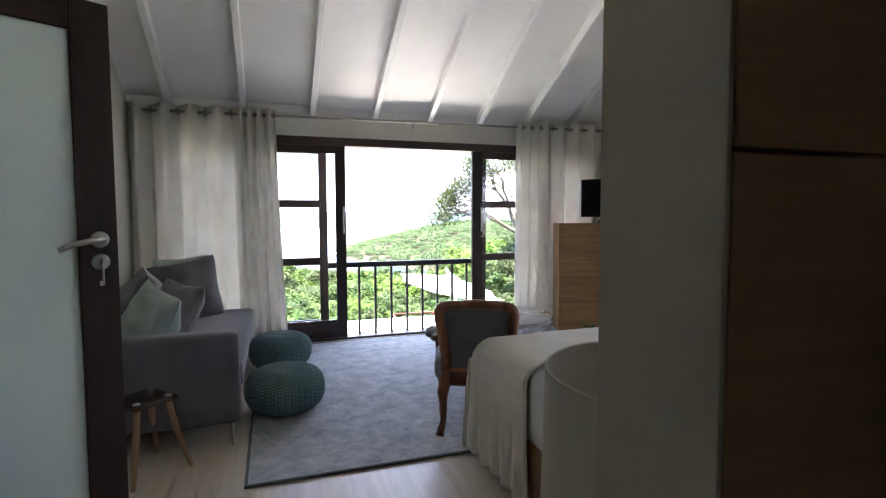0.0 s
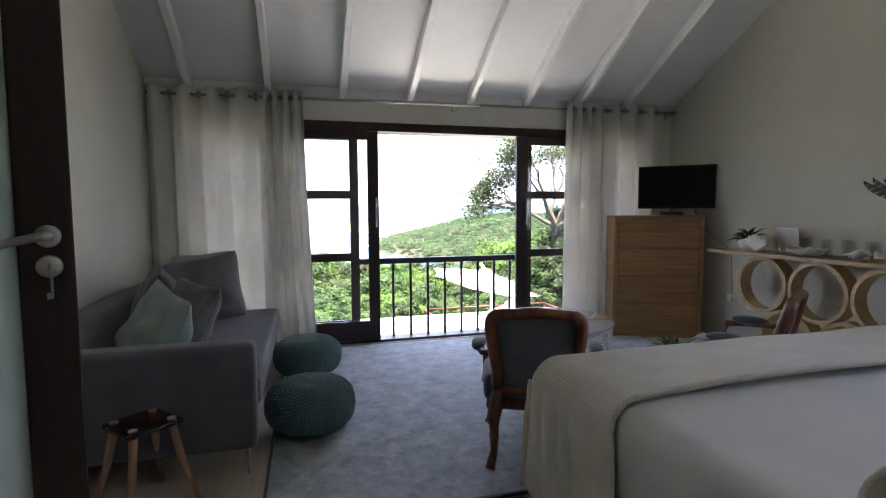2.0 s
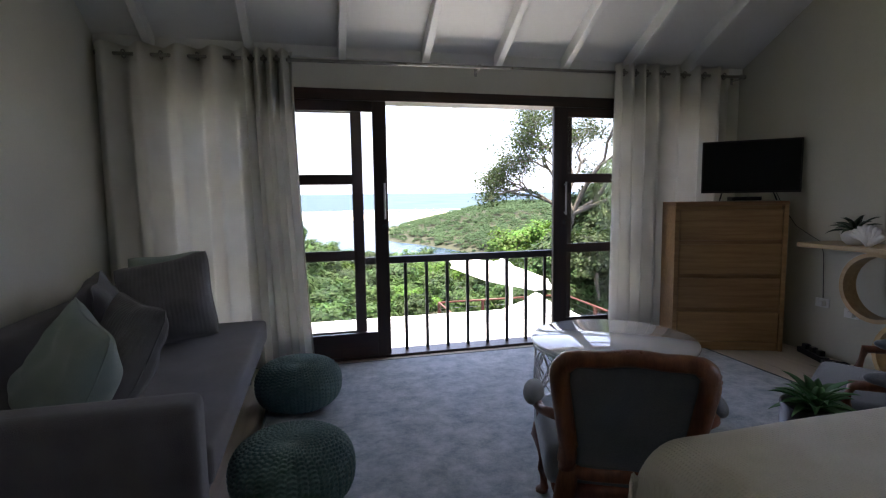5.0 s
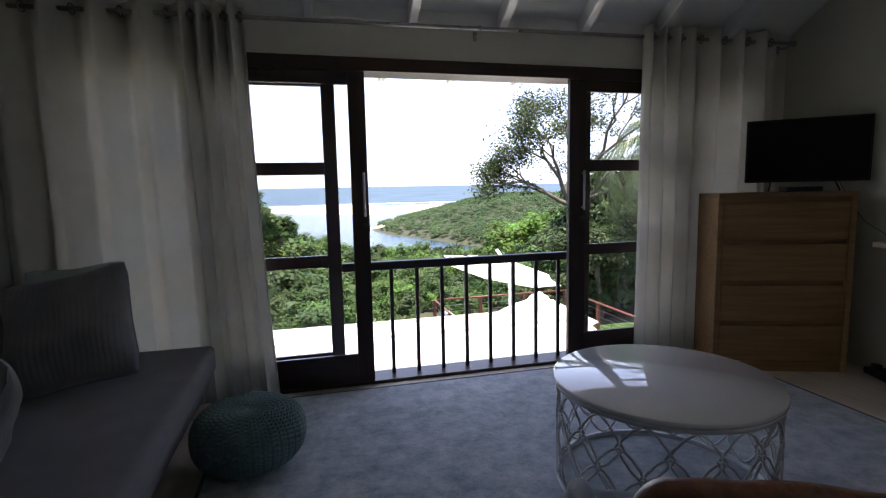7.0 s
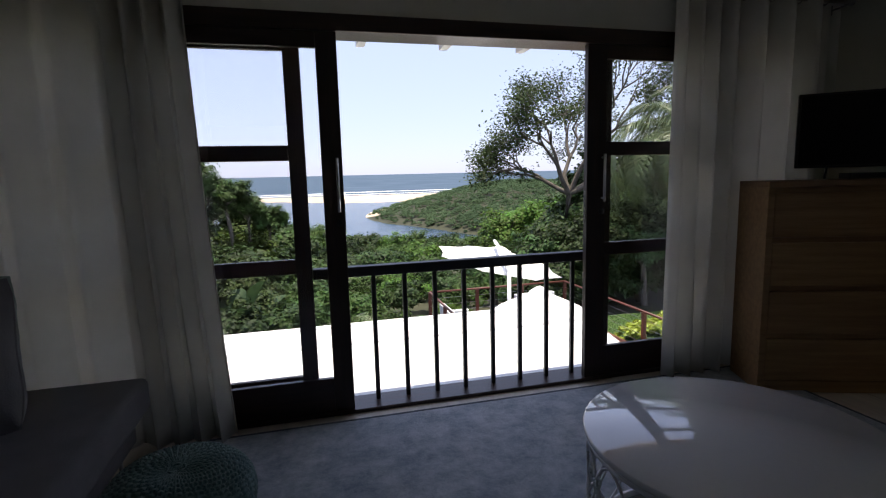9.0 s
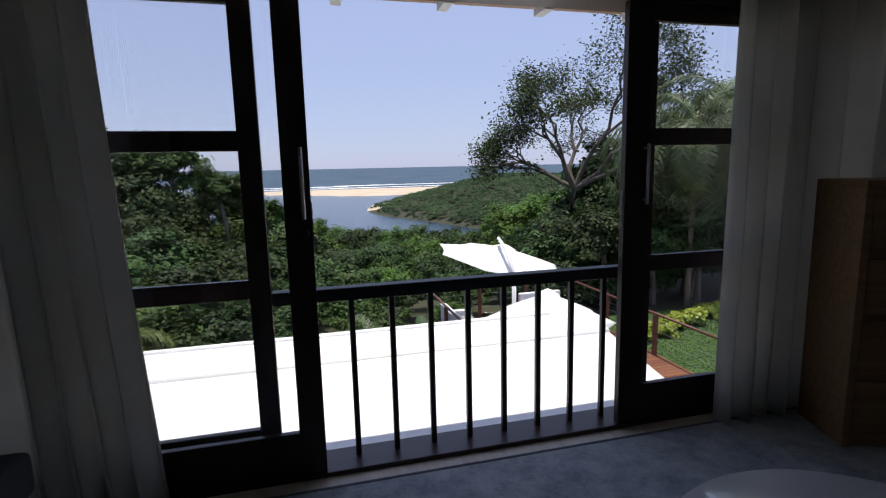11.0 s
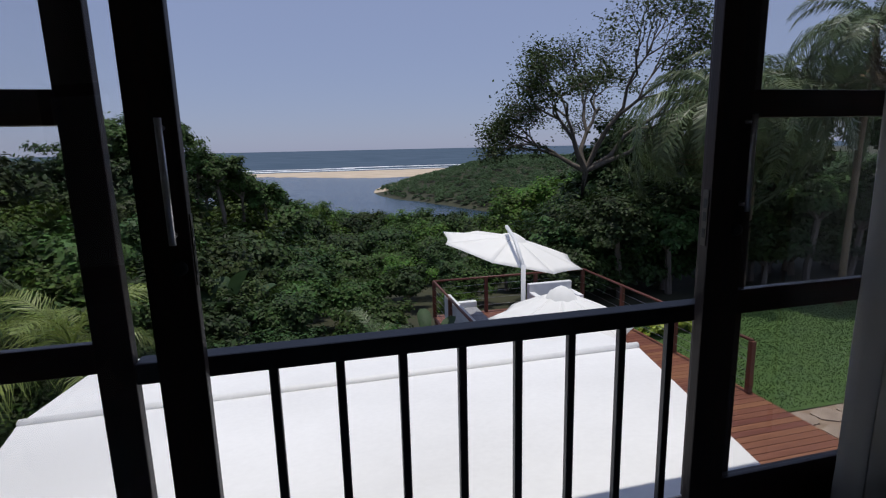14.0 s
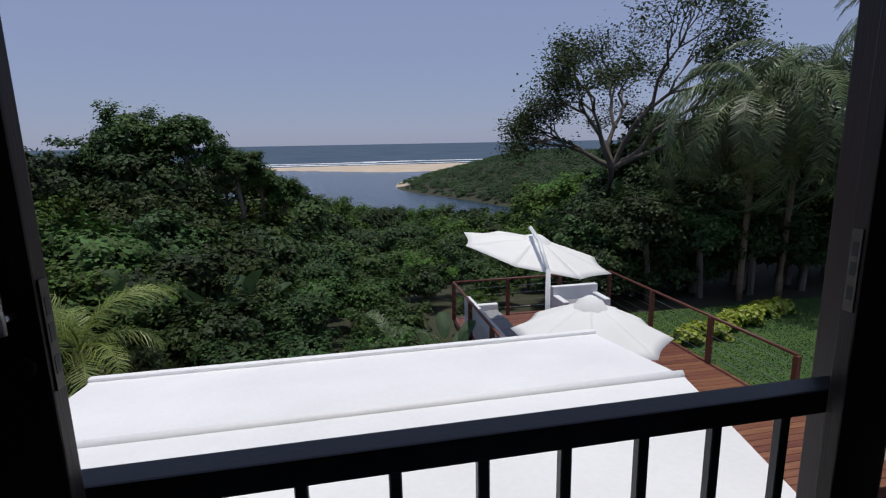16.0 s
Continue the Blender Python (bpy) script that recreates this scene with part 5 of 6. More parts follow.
# skyline of the valley woods seen from the doors: bearing, elevation, distance
SKYLINE = ((-42, 3.2, 17), (-30, 2.4, 19), (-22.8, 1.6, 24), (-16, 0.6, 26), (-12, -0.9, 26), (-8.2, -1.9, 30), (-2.9, -4.1, 38), (1.3, -5.6, 44), (5.7, -6.1, 44),
           (10.0, -5.9, 40), (16.6, -6.6, 38), (20.5, -6.6, 40), (24.6, -3.4, 62), (30.5, 0.0, 40), (38.6, 3.0, 34), (47.7, 6.5, 30), (58, 9.0, 28))


def skyline(b):
    for (b0, e0, d0), (b1, e1, d1) in zip(SKYLINE, SKYLINE[1:]):
        if b <= b1:
            f = (b - b0) / (b1 - b0)
            return e0 + (e1 - e0) * f, d0 + (d1 - d0) * f
    return SKYLINE[-1][1:]


OX, OY, OE = 1.76, 4.6, 1.36
rnd = random.Random(77)
ring_d, row_no = 8.2, 0
while ring_d < 66:
    rad = 0.75 + ring_d * 0.058
    step = math.degrees(rad * 1.12 / ring_d)
    b = -44 + (row_no % 2) * step / 2
    while b < 57:
        bb, dd = b + rnd.uniform(-0.3, 0.3) * step, ring_d * rnd.uniform(0.95, 1.06)
        e_far, far = skyline(bb)
        x, y = OX + dd * math.sin(radians(bb)), OY + dd * math.cos(radians(bb))
        terrace = (3.0 < x < 9.7 and y < 19.5) or (9.0 < x < 17.5 and y < 19.6) or (-1.9 < x < 5.2 and y < 11.4)
        if dd <= far * 1.06 and not terrace:
            near = max(1 / dd - 1 / far, 0) / (1 / 9 - 1 / far)
            elev = e_far + (-20.5 - e_far) * near + rnd.uniform(-1.0, 0.25)
            top = OE + dd * math.tan(radians(elev))
            size = min(rad * rnd.uniform(0.85, 1.2), max(top - land(x, y), 1.0) * 0.62)
            plant(rnd.choice((0, 1, 2, 4, 5, 7, 0, 1, 3)) if bb < 22 else rnd.choice((0, 1, 4, 7, 3, 6) if dd > 33 else (1, 4, 7)), x, y, top, max(size, 0.8), rnd.uniform(0, 6.28))
        b += step
    ring_d *= 1.19
    row_no += 1
for q in range(18):   # the farthest row stands on the skyline
    bb = -12.0 + 1.9 * q
    e_far, dd = skyline(bb)
    plant((0, 2, 1, 5, 7, 3)[q % 6], OX + dd * math.sin(radians(bb)), OY + dd * math.cos(radians(bb)), OE + dd * math.tan(radians(e_far + 0.25 * math.sin(q * 2.3))), dd * 0.047, q * 2.1)
# the taller tree rising over the left slope, and bright bushes behind the deck
for k, bb, elev, dd, rad in ((0, -19.8, 5.0, 23, 1.5), (5, -17.2, 3.4, 22.5, 1.4), (2, -15.0, 4.3, 22, 1.25), (1, -22.0, 2.8, 22.5, 1.6), (0, -12.6, 1.6, 22, 1.0), (4, -18.4, 1.6, 21.5, 2.0),
                             (2, -10.4, 0.9, 22, 1.1), (0, -8.4, -0.9, 22.5, 1.05), (5, -6.2, -2.3, 23, 1.1), (7, 33.5, 3.8, 31, 3.2), (1, 36.0, 3.2, 30, 3.0), (4, 32.5, -0.5, 29, 2.6), (3, 22.0, -3.6, 40, 3.2), (6, 24.5, -2.6, 42, 3.6), (3, 20.8, -6.4, 24, 1.7), (6, 27.0, -2.4, 40, 3.2), (3, 25.0, -6.0, 26, 2.2), (6, 22.6, -7.2, 25, 1.8), (6, 14.8, -15.8, 15.5, 0.75)):
    plant(k, OX + dd * math.sin(radians(bb)), OY + dd * math.cos(radians(bb)), OE + dd * math.tan(radians(elev)), rad, bb)

# undergrowth added behind the lawn, shade given by the darker leaf kinds
for k in range(26):
    f = k / 25
    plant((1, 4, 7)[k % 3], 9.6 + 15 * f, 19.3 + (k % 3) * 1.1 - 1.5 * f, -1.5 + 0.5 * (k % 4) + 0.9 * f, 1.5 + 0.25 * (k % 3), k * 1.9)

# far woods on the headland and both banks, one object
rng = np.random.default_rng(5)
cen, sizes = [], []
tries = 0
while len(cen) < 7200 and tries < 70000:
    tries += 1
    y = rng.uniform(70, 480)
    x = rng.uniform(6, 120 + y * 0.55) if rng.random() < 0.86 else rng.uniform(-260, -30)
    z = land(x, y)
    if z > WATER_Z + 0.35 and not (z < -17.5 and y > 350 and x < 60):
        r = rng.uniform(1.2, 2.5) * (0.55 if z < -18.8 else 1)
        cen.append((x, y, z + r * 0.5))
        sizes.append(r)
cen, sizes = np.array(cen), np.array(sizes)
per = 84
k = np.repeat(np.arange(len(cen)), per)
d = unit(rng.normal(size=(len(k), 3)))
d[:, 2] = np.abs(d[:, 2])
pos = cen[k] + d * sizes[k][:, None] * np.array([1, 1, 0.85]) * rng.uniform(0.7, 1.05, size=(len(k), 1))
# leaves face more upward to flatten contrast, as haze would
me = leaf_mesh("far_woods", pos, unit(d * 0.6 + np.array([0, 0, 1.1]) + rng.normal(size=d.shape) * 0.25), 0.56, HAZED_LEAF, rng, 1.4)
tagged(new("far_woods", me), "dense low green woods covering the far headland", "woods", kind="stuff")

# ---- the tall open tree beyond the deck ----
def branching(seed, height, spread, limb):
    rnd = random.Random(seed)
    bm, tips = bmesh.new(), []

    def grow(p, d, length, radius, level):
        q1 = p + d * length * 0.5 + Vector((rnd.gauss(0, 1), rnd.gauss(0, 1), rnd.gauss(0, 0.6))) * length * 0.07
        q2 = p + d * length
        add_tube(bm, [p, q1, q2], [radius, radius * 0.86, radius * 0.72], 6 if level < 3 else 4, caps=False)
        if level >= 4:
            tips.append((q2, level))
        if level == 8:
            return
        if level == 0:
            for ls, ld, lz, ll in ((-0.75, 0.1, 0.42, 0.72), (-0.34, -0.3, 0.85, 0.8), (0.0, 0.35, 1.0, 1.0), (0.45, -0.2, 0.95, 1.15), (0.8, 0.25, 0.75, 1.25), (0.95, -0.1, 0.42, 1.15)):
                d1 = Vector((0.878 * ls + 0.479 * ld, -0.479 * ls + 0.878 * ld, lz)).normalized()
                grow(q2, d1, limb * ll * rnd.uniform(0.92, 1.06), radius * 0.62, 1)
            return
        for _ in range(3 if level == 2 else 2):
            nd = (d + Vector((rnd.gauss(0, 1), rnd.gauss(0, 1), rnd.gauss(0.05, 0.7))) * spread).normalized()
            nd.z = max(nd.z, -0.30 if level > 2 else 0.12)
            grow(q2, nd.normalized(), length * rnd.uniform(0.66, 0.86), radius * 0.66, level + 1)

    grow(Vector((0, 0, 0)), Vector((-0.06, 0.0, 1)), height, 0.24, 0)
    return bm, tips


def open_tree(at, seed, height, spread, limb, label, leafy, size):
    bm, tips = branching(seed, height, spread, limb)
    tr = thing("tree", at, label, "tree")
    part("trunk", bm, BARK, tr, "bare grey trunk and branching limbs", smooth=True)
    rng = np.random.default_rng(seed)
    pts = np.array([tuple(p) for p, lv in tips if lv >= 6 or rng.random() < 0.2])
    keep = np.array([noise.noise(Vector(p) * 0.35) > -0.42 for p in pts])
    pts = pts[keep]
    k = np.repeat(np.arange(len(pts)), leafy)
    off = rng.normal(size=(len(k), 3)) * np.array([0.34, 0.34, 0.22])
    ob = new("crown", leaf_mesh("crown", pts[k] + off, unit(rng.normal(size=off.shape) * 0.5 + np.array([0, 0, 1])), size, OLIVE, rng))
    ob.parent = tr
    return tr


open_tree((14.9, 27.2, land(14.9, 27.2) - 0.3), 11, 5.5, 0.46, 2.05, "tall open-crowned tree with sparse dark green leaves", 17, 0.092)

# ---- palms ----
def frond_mesh(seed, length, droop, material, pairs=44, leaflet=0.55, rise=0.5, wide=0.019, hang=1.0):
    """An arching midrib with two rows of hanging leaflets."""
    rnd = random.Random(seed)
    bm = bmesh.new()
    spine = []
    for k in range(15):
        t = k / 14
        a = rise - droop * t ** 1.3
        if spine:
            q = spine[-1]
            spine.append(q + Vector((math.cos(a), 0, math.sin(a))) * length / 14)
        else:
            spine.append(Vector((0, 0, 0)))
    add_tube(bm, spine, [0.028 * (1 - 0.85 * k / 14) for k in range(15)], 5)
    for k in range(pairs):
        t = 0.12 + 0.88 * k / pairs
        f = t * 14
        i = min(int(f), 13)
        p = spine[i].lerp(spine[i + 1], f - i)
        ax = (spine[i + 1] - spine[i]).normalized()
        ln = leaflet * (math.sin(math.pi * (0.15 + 0.8 * t)) ** 0.7) * rnd.uniform(0.7, 1.15)
        for s in (-1, 1):
            side = Vector((0, s, 0))
            dir1 = (side * rnd.uniform(0.6, 0.95) + ax * rnd.uniform(0.4, 0.8) + Vector((0, 0, rnd.uniform(-0.1, 0.2)))).normalized()
            dir2 = (side * rnd.uniform(0.1, 0.7) + ax * rnd.uniform(0.2, 0.7) + Vector((0, 0, -(0.9 + 0.3 * rnd.random()) * hang))).normalized()
            m1 = p + dir1 * ln * 0.45
            m2 = m1 + dir2 * ln * 0.6
            w = ax * wide
            a, b, c, d, e = (bm.verts.new(v) for v in (p - w, p + w, m1 + w * 1.2, m1 - w * 1.2, m2))
            bm.faces.new((a, b, c, d))
            bm.faces.new((d, c, e))
    bmesh.ops.recalc_face_normals(bm, faces=bm.faces)
    me = bpy.data.meshes.new("frond")
    bm.to_mesh(me)
    bm.free()
    me.materials.append(material)
    return me


FRONDS = [frond_mesh(k, 2.9 + 0.2 * k, (2.6, 2.2, 2.9, 2.4, 3.1)[k], PALM_LEAF, 62, 0.66 + 0.04 * k, (0.6, 0.9, 0.5, 0.7, 0.4)[k], 0.0125) for k in range(5)]
DRY = [frond_mesh(9 + k, 2.3, 2.2, PALM_DRY, 26, 0.32, -0.3) for k in range(2)]
YOUNG = [frond_mesh(14 + k, 2.3, 1.7, PALM_BRIGHT, 46, 0.95, 0.9, 0.012, 0.5) for k in range(2)]


def palm(at, height, lean, count, seed, label, scale=1.0, meshes=FRONDS, dry=20):
    rnd = random.Random(seed)
    pm = thing("palm_tree", at, label, "palm", "garden palms")
    top = Vector((lean, lean * 0.4, height))
    bm = bmesh.new()
    pts = [Vector((lean * (t ** 1.5), lean * 0.4 * t, height * t)) for t in [k / 10 for k in range(11)]]
    add_tube(bm, pts, [0.10 - 0.03 * k / 10 + 0.010 * (k % 2) for k in range(11)], 9)
    part("trunk", bm, PALM_DRY, pm, "slim ringed brown trunk", smooth=True)
    for k in range(count):
        ob = new("frond", meshes[k % len(meshes)])
        ob.parent = pm
        tilt = 8 - 74 * (k / count) + rnd.uniform(-8, 8)
        ob.matrix_local = Matrix.Translation(top) @ pose(0, 0, 0, rnd.uniform(-15, 15), tilt * -1 - 20 + rnd.uniform(-9, 9), k * 137.5 + rnd.uniform(-22, 22)) @ Matrix.Scale(scale * rnd.uniform(0.75, 1.12), 4)
    for k in range(dry):
        ob = new("dry_frond", DRY[k % 2])
        ob.parent = pm
        ob["label"] = "dry brown hanging frond"
        ob.matrix_local = Matrix.Translation(top + Vector((0, 0, -0.25))) @ pose(0, 0, 0, 0, rnd.uniform(48, 66), k * 360 / max(dry, 1) + rnd.uniform(-12, 12)) @ Matrix.Scale(rnd.uniform(0.8, 1.1), 4)
    return pm


palm((14.1, 18.2, -3.7), 6.25, 0.2, 52, 1, "tall date palm with drooping grey-green fronds", 1.42)
palm((15.5, 18.1, -3.7), 6.4, 0.4, 44, 2, "tall leaning date palm with drooping fronds", 1.25)
palm((16.6, 15.6, -3.7), 8.2, 0.3, 38, 3, "tall date palm with a shaggy skirt of dry fronds")
palm((-2.7, 13.2, -3.6), 1.9, 0.2, 13, 5, "young palm with bright arching yellow-green fronds", 0.74, YOUNG, 0)
palm((-4.3, 12.4, -3.6), 2.6, -0.2, 14, 6, "small dark palm among the slope bushes", 1.0, FRONDS, 0)
palm((2.6, 14.2, -4.0), 1.5, 0.0, 12, 7, "small grey-green palm among forest bushes", 0.55, FRONDS, 0)


def paddle_plant(at, seed, count, size, label):
    rnd = random.Random(seed)
    pl = thing("strelitzia", at, label, "plant", "strelitzia clumps")
    for k in range(count):
        bm = bmesh.new()
        yaw, tilt_ = rnd.uniform(0, 6.28), rnd.uniform(0.75, 1.35)
        d = Vector((math.cos(yaw) * math.cos(tilt_), math.sin(yaw) * math.cos(tilt_), math.sin(tilt_)))
        side = d.cross(Vector((0, 0, 1))).normalized()
        stem = d * size * rnd.uniform(0.8, 1.2)
        add_tube(bm, [(0, 0, 0), stem * 0.6, stem], [0.03, 0.02, 0.012], 5)
        rows = []
        for q in range(9):
            t = q / 8
            p = stem + d * size * 0.75 * t + Vector((d.x, d.y, 0)) * 0.35 * size * t * t - Vector((0, 0, 0.2 * size * t * t))
            w = size * 0.17 * math.sin(math.pi * (0.06 + 0.9 * t)) ** 0.6
            rows.append([bm.verts.new(p - side * w + Vector((0, 0, w * 0.4))), bm.verts.new(p), bm.verts.new(p + side * w + Vector((0, 0, w * 0.4)))])
        for a, b in zip(rows, rows[1:]):
            bm.faces.new((a[0], a[1], b[1], b[0]))
            bm.faces.new((a[1], a[2], b[2], b[1]))
        part("paddle_leaf", bm, PADDLE, pl, smooth=True)
    return pl


for k, (x, y, z, s) in enumerate(((-1.0, 17.0, -3.6, 1.5), (2.4, 12.8, -3.6, 0.85), (3.7, 14.2, -3.6, 0.95), (-3.4, 15.6, -3.5, 1.5))):
    paddle_plant((x, y, z), 60 + k, 9, s, "strelitzia clump with broad paddle-shaped leaves")

# ---- lawn, deck, terrace furniture ----
LAWN = surface("lawn_turf", (0.034, 0.078, 0.014), (0.062, 0.115, 0.022), scale=2.5, fine=30, rough=0.95, bump=0.5)
DECK_WOOD = wood("red_deck_board", (0.13, 0.045, 0.022), (0.24, 0.095, 0.05), rough=0.5, along="x", by_object=0.25)
POST_WOOD = wood("red_brown_post", (0.10, 0.030, 0.018), (0.17, 0.060, 0.036), rough=0.5, along="z")
CANVAS = surface("white_canvas", (0.84, 0.82, 0.76), (0.90, 0.885, 0.83), scale=1.5, fine=120, rough=0.9, bump=0.1, translucent=0.07)
CUSHION = surface("outdoor_white_cushion", (0.70, 0.70, 0.69), (0.80, 0.80, 0.79), scale=3, rough=0.9, bump=0.15)
WICKER = surface("grey_wicker", (0.20, 0.20, 0.21), (0.34, 0.34, 0.35), scale=20, fine=120, rough=0.8, bump=0.5)
STONE = surface("paving_stone", (0.22, 0.165, 0.12), (0.36, 0.28, 0.21), scale=4, fine=30, rough=0.9, bump=0.5, by_object=0.2)

lawn_v, lawn_f = [], []
for j in range(25):
    for i in range(41):
        x, y = 9.32 + 9.5 * i / 40, 10.9 + 6.4 * j / 24
        lawn_v.append((x, y, -3.42 + 0.03 * noise.noise(Vector((x, y, 0)))))
for j in range(24):
    for i in range(40):
        q = j * 41 + i
        lawn_f.append((q, q + 1, q + 42, q + 41))
structure(link("lawn", lawn_v, lawn_f, LAWN, smooth=True), "bright green mown lawn beside the deck", "lawn")
rngl = np.random.default_rng(31)
gp = np.stack([rngl.uniform(9.35, 18.6, 42000), rngl.uniform(10.95, 17.2, 42000), np.full(42000, -3.395)], axis=1)
tagged(new("grass", leaf_mesh("grass", gp, unit(rngl.normal(size=gp.shape) * np.array([1, 1, 0.25])), 0.016, LAWN, rngl, 2.4)), "short green grass blades of the lawn", "grass", kind="stuff")

DZ = -3.10
DX0, DX1, DY0, DY1 = 4.45, 9.06, 9.3, 17.35
deck = structure(thing("deck", (0, 0, 0), "", ""), "red-brown timber deck of narrow boards", "deck")
box("joist_frame", DX0 + 0.05, DX1 - 0.05, DY0 + 0.05, DY1 - 0.05, DZ - 0.22, DZ - 0.032, POST_WOOD, deck)
nb = 56
bw = (DY1 - DY0) / nb
bmb = bmesh.new()
add_box(bmb, DX0, DX1, 0.004, bw - 0.006, -0.03, 0.0, bevel=0.004, segs=1)
board_me = bpy.data.meshes.new("board")
bmb.to_mesh(board_me)
bmb.free()
board_me.materials.append(DECK_WOOD)
for k in range(nb):
    ob = new("board", board_me)
    ob.parent = deck
    ob.location = (0, DY0 + k * bw, DZ)

fence = thing("deck_railing", (0, 0, DZ), "red-brown timber deck railing with steel cables", "railing")
runs = (((8.98, 11.2), (8.98, 17.25), 4), ((4.5, 17.25), (8.98, 17.25), 4), ((4.5, 12.0), (4.5, 17.25), 4))
for (xa, ya), (xb, yb), n in runs:
    tube("handrail", [(xa, ya, 1.0), (xb, yb, 1.0)], 0.032, POST_WOOD, fence, 8)
    for k in range(n):
        f = k / (n - 1)
        x, y = xa + (xb - xa) * f, ya + (yb - ya) * f
        if (xa, ya) != (4.5, 17.25) or 0 < k < n - 1:
            box("post", x - 0.045, x + 0.045, y - 0.045, y + 0.045, 0, 0.985, POST_WOOD, fence, bevel=0.006)
    for h in (0.2, 0.4, 0.6, 0.8):
        tube("cable", [(xa, ya, h), (xb, yb, h)], 0.004, STEEL, fence, 5)


def canopy_part(um, radius, drop, z, label=""):
    """Eight sagging panels of canvas round a hub."""
    for k in range(8):
        bm = bmesh.new()
        rows = []
        for j in range(9):
            r = j / 8
            row = []
            for i in range(7):
                a = (k + i / 6) * math.pi / 4
                edge = math.cos(math.pi / 8) / math.cos((i / 6 - 0.5) * math.pi / 4)
                scallop = 1 - 0.05 * math.sin(math.pi * i / 6) * r
                rr = max(r, 0.02) * radius * edge * scallop
                sag = 0.018 * math.sin(math.pi * i / 6) * r
                row.append(bm.verts.new((rr * math.cos(a), rr * math.sin(a), z - drop * r ** 1.15 - sag)))
            rows.append(row)
        for a, b in zip(rows, rows[1:]):
            for i in range(6):
                bm.faces.new((a[i], a[i + 1], b[i + 1], b[i]))
        pn = part("canopy_panel", bm, CANVAS, um, smooth=True)
        s = pn.modifiers.new("thickness", "SOLIDIFY")
        s.thickness = 0.003
        a = k * math.pi / 4
        tube("rib", [(0.05 * math.cos(a), 0.05 * math.sin(a), z - 0.03), (radius * 0.99 * math.cos(a), radius * 0.99 * math.sin(a), z - drop - 0.015)], 0.010, STEEL, um, 6)
    bm = bmesh.new()
    add_lathe(bm, [(radius * 0.22, -0.10), (radius * 0.16, 0.0), (radius * 0.06, 0.07), (0.02, 0.09), (0.0005, 0.09)], 16, (0, 0, z), close=False)
    for v in bm.verts:
        v.co.z += 0.025 * math.sin(math.atan2(v.co.y, v.co.x) * 8) * (math.hypot(v.co.x, v.co.y) / (radius * 0.2))
    part("vent_cap", bm, CANVAS, um, "ruffled white vent cap", smooth=True)


um = thing("cantilever_umbrella", (5.55, 14.5, 0), "large white cantilever umbrella on the deck, open", "umbrella", "deck umbrellas", rz=12)
um.matrix_world = pose(5.72, 14.5, -0.52, 8, 10, 12)
canopy_part(um, 1.62, 0.30, 0.0)
mast = thing("umbrella_mast", (5.30, 12.92, DZ), "pale metal mast and arm of the cantilever umbrella", "umbrella mast")
tube("mast", [(0, 0, 0), (0, 0, 2.30)], 0.045, SOCKET, mast, 12)
tube("arm", [(0, 0, 2.26), (0.12, 0.75, 2.68), (0.25, 1.55, 2.82)], 0.04, SOCKET, mast, 10)
box("base_plate", -0.4, 0.4, -0.4, 0.4, 0, 0.06, STONE, mast, bevel=0.01)
um2 = thing("market_umbrella", (5.02, 10.80, -0.74), "white market umbrella with a centre pole, open", "umbrella", "deck umbrellas", rz=20)
canopy_part(um2, 1.10, 0.46, 0.0)
tube("pole", [(0, 0, 0.02), (0, 0, DZ + 0.74)], 0.025, SOCKET, um2, 10)
lathe("foot", [(0.3, DZ + 0.74), (0.3, DZ + 0.80), (0.05, DZ + 0.84), (0.0005, DZ + 0.85)], STONE, um2, 24)


def lounge(at, size, rz, label):
    """A boxy terrace sofa: wicker shell, seat and back cushions."""
    w, d = size
    so = thing("outdoor_sofa", at, label, "outdoor sofa", "terrace seating", rz)
    box("shell", -w / 2, w / 2, -d / 2, d / 2, 0.05, 0.30, CUSHION, so, bevel=0.02)
    box("back", -w / 2, w / 2, d / 2 - 0.16, d / 2, 0.30, 0.80, CUSHION, so, bevel=0.025)
    for sx in (-1, 1):
        box("arm", sx * (w / 2 - 0.08) - 0.08, sx * (w / 2 - 0.08) + 0.08, -d / 2, d / 2 - 0.16, 0.30, 0.58, CUSHION, so, bevel=0.025)
    n = max(1, round(w / 0.9))
    for k in range(n):
        x0 = -w / 2 + 0.16 + (w - 0.32) * k / n
        box("seat_cushion", x0 + 0.005, x0 + (w - 0.32) / n - 0.005, -d / 2 + 0.02, d / 2 - 0.17, 0.30, 0.44, WICKER, so, bevel=0.03, segs=3)
    for sx in (-1, 1):
        for sy in (-1, 1):
            box("foot", sx * (w / 2 - 0.08) - 0.03, sx * (w / 2 - 0.08) + 0.03, sy * (d / 2 - 0.08) - 0.03, sy * (d / 2 - 0.08) + 0.03, 0, 0.05, POST_WOOD, so)
    return so


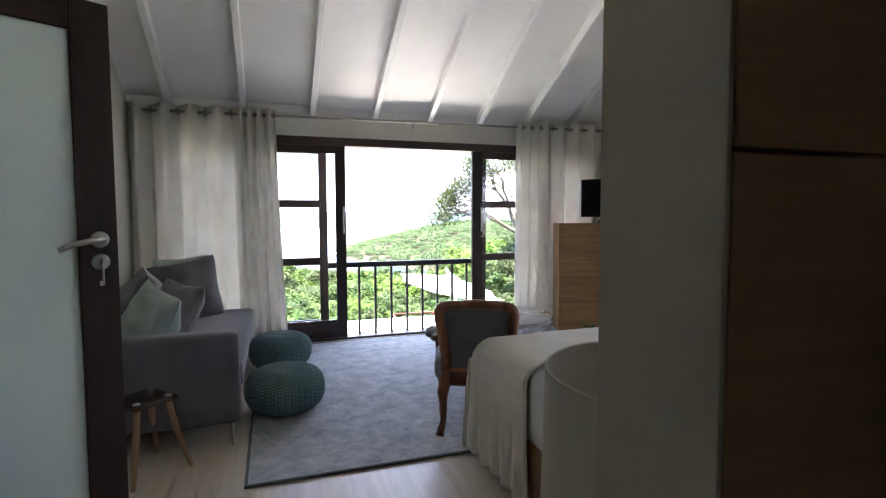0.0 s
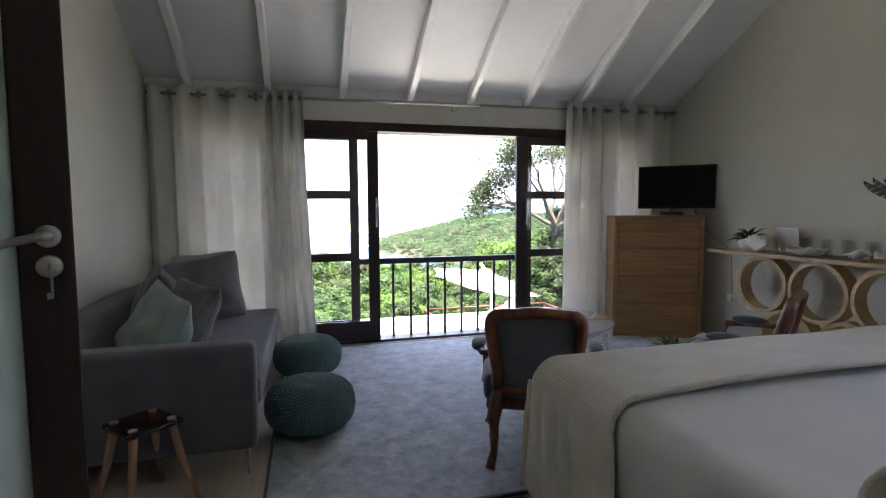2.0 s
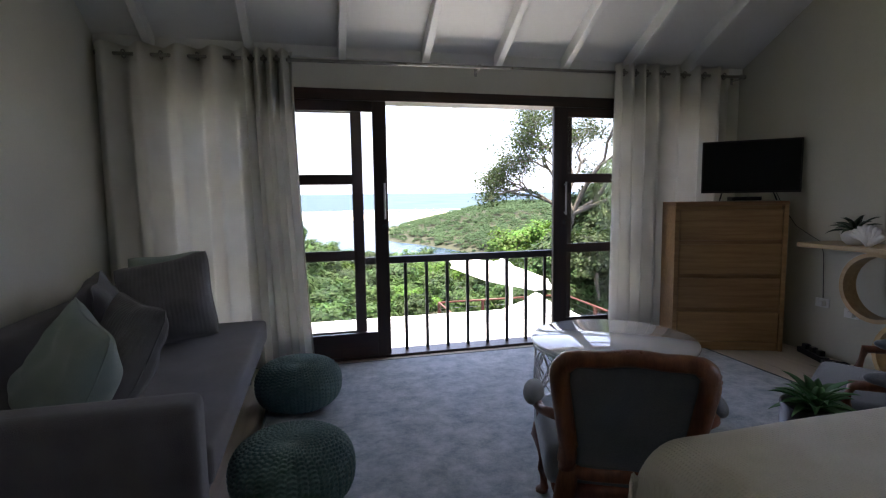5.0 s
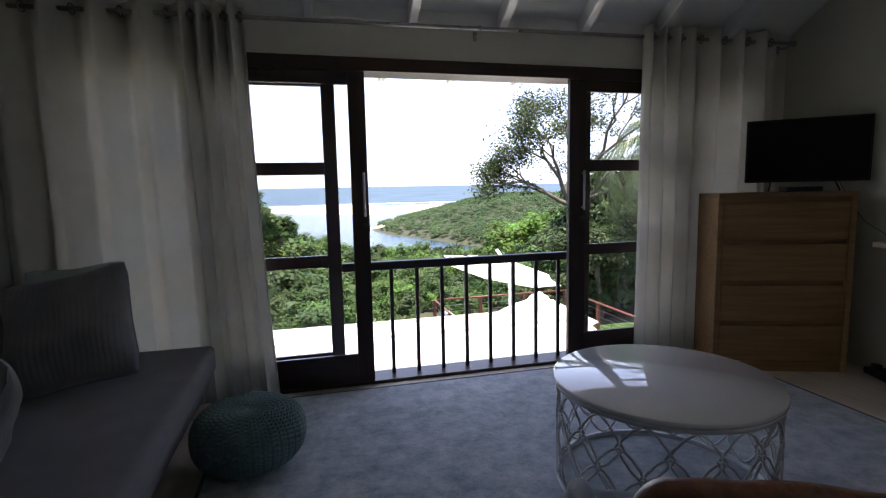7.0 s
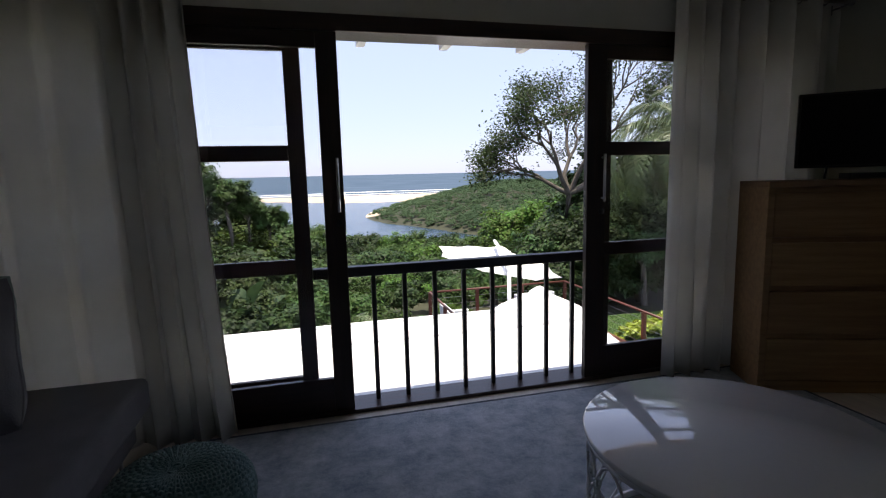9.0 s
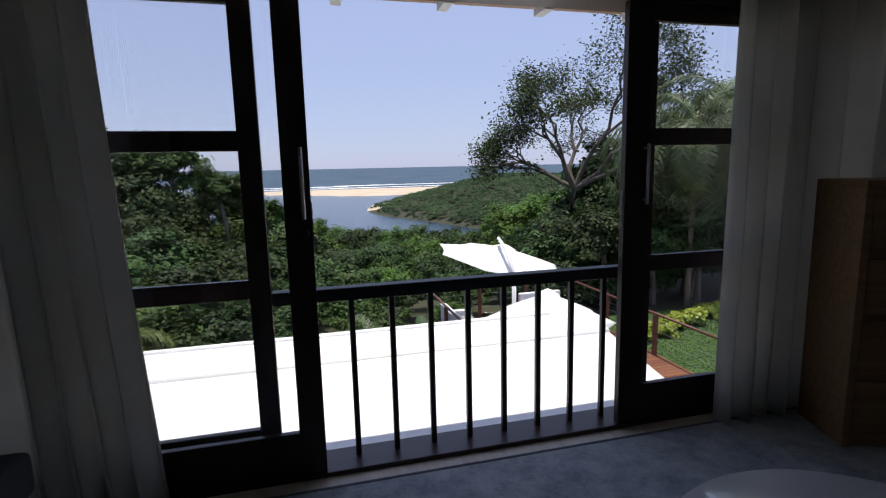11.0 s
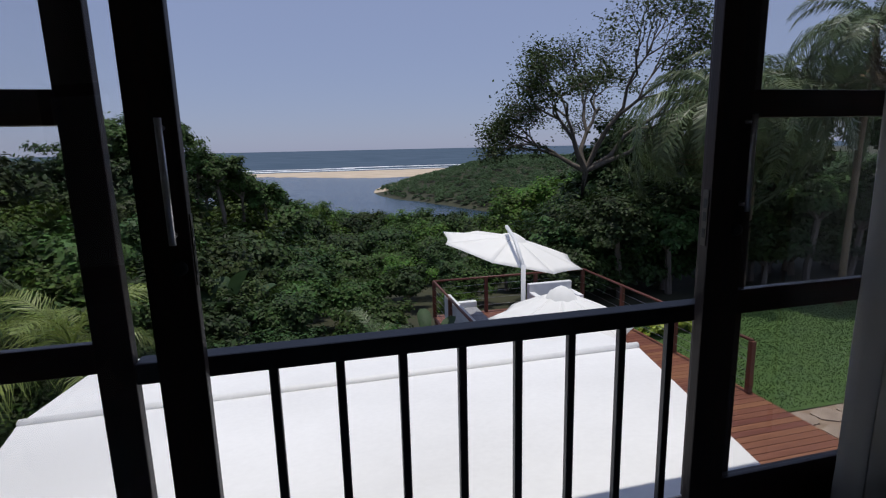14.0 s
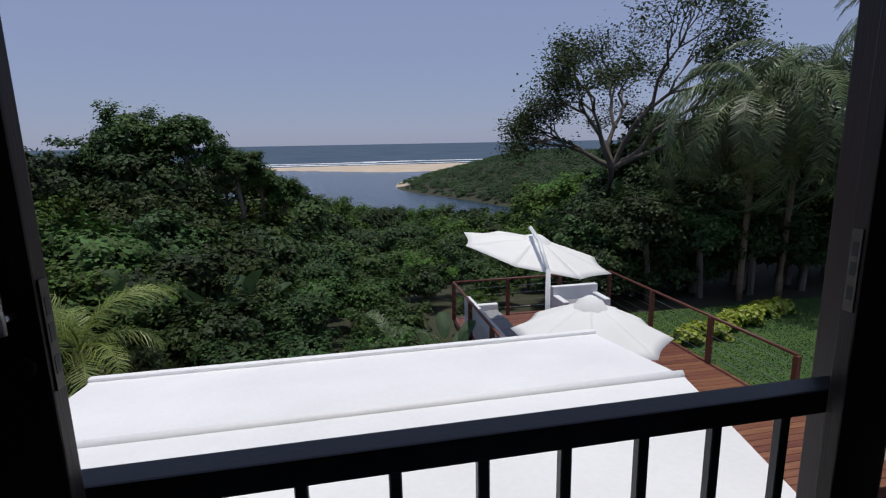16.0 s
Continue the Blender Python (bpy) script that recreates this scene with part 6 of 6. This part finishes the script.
lounge((5.05, 15.0, DZ), (3.2, 0.85), 90, "long white terrace sofa with grey seat cushions")
lounge((7.75, 16.55, DZ), (1.3, 0.85), 0, "white boxy terrace armchair by the railing")
lounge((7.2, 15.0, DZ), (0.95, 0.85), -60, "white boxy terrace armchair near the umbrella")

# yellow-green hedge plants along the lawn
HEDGE = surface("golden_hedge_leaf", (0.20, 0.26, 0.02), (0.36, 0.42, 0.05), scale=3, fine=20, rough=0.5, bump=0.0, by_island=0.3, translucent=0.25)
hedge_me, hc = crown_mesh(91, 36, 40, 0.20, HEDGE, 0.8)
for k in range(9):
    f = k / 8
    sh = thing("shrub", (9.8 + 3.9 * f, 14.9 + 1.5 * f + 0.15 * math.sin(k * 2.2), -3.42), "low golden yellow-green garden shrub", "shrub", "golden shrubs")
    ob = new("foliage", hedge_me)
    ob.parent = sh
    ob.matrix_local = Matrix.Translation((0, 0, 0.18)) @ pose(0, 0, 0, 0, 0, k * 71) @ Matrix.Diagonal((0.42, 0.36, 0.36 + 0.05 * (k % 3), 1))
    tube("stem", [(0, 0, -0.05), (0.02, 0, 0.3)], [0.02, 0.008], BARK, sh, 5)

# crazy paving beside the lawn
paving = structure(thing("paving", (0, 0, -3.42), "", ""), "brown flat-stone path beside the lawn", "paving")
rp = random.Random(4)
BEDDING = surface("sandy_bedding", (0.20, 0.14, 0.09), (0.30, 0.22, 0.15), scale=5, fine=40, rough=0.95, bump=0.4)
box("bedding", 9.12, 13.0, 8.2, 10.86, -0.12, 0.004, BEDDING, paving, label="sandy joint bed between the stones")
for j in range(5):
    for i in range(6):
        cx, cy = 9.6 + 0.55 * i + 0.2 * (j % 2), 8.6 + 0.5 * j
        n = rp.choice((5, 6, 7))
        pts = [(cx + 0.285 * rp.uniform(0.85, 1.08) * math.cos(2 * math.pi * q / n), cy + 0.26 * rp.uniform(0.85, 1.08) * math.sin(2 * math.pi * q / n)) for q in range(n)]
        h = rp.uniform(0.015, 0.03)
        link("stone", [(x, y, -0.05) for x, y in pts] + [(x, y, h) for x, y in pts],
             [tuple(range(n, 2 * n))] + [(q, (q + 1) % n, n + (q + 1) % n, n + q) for q in range(n)], STONE, paving)
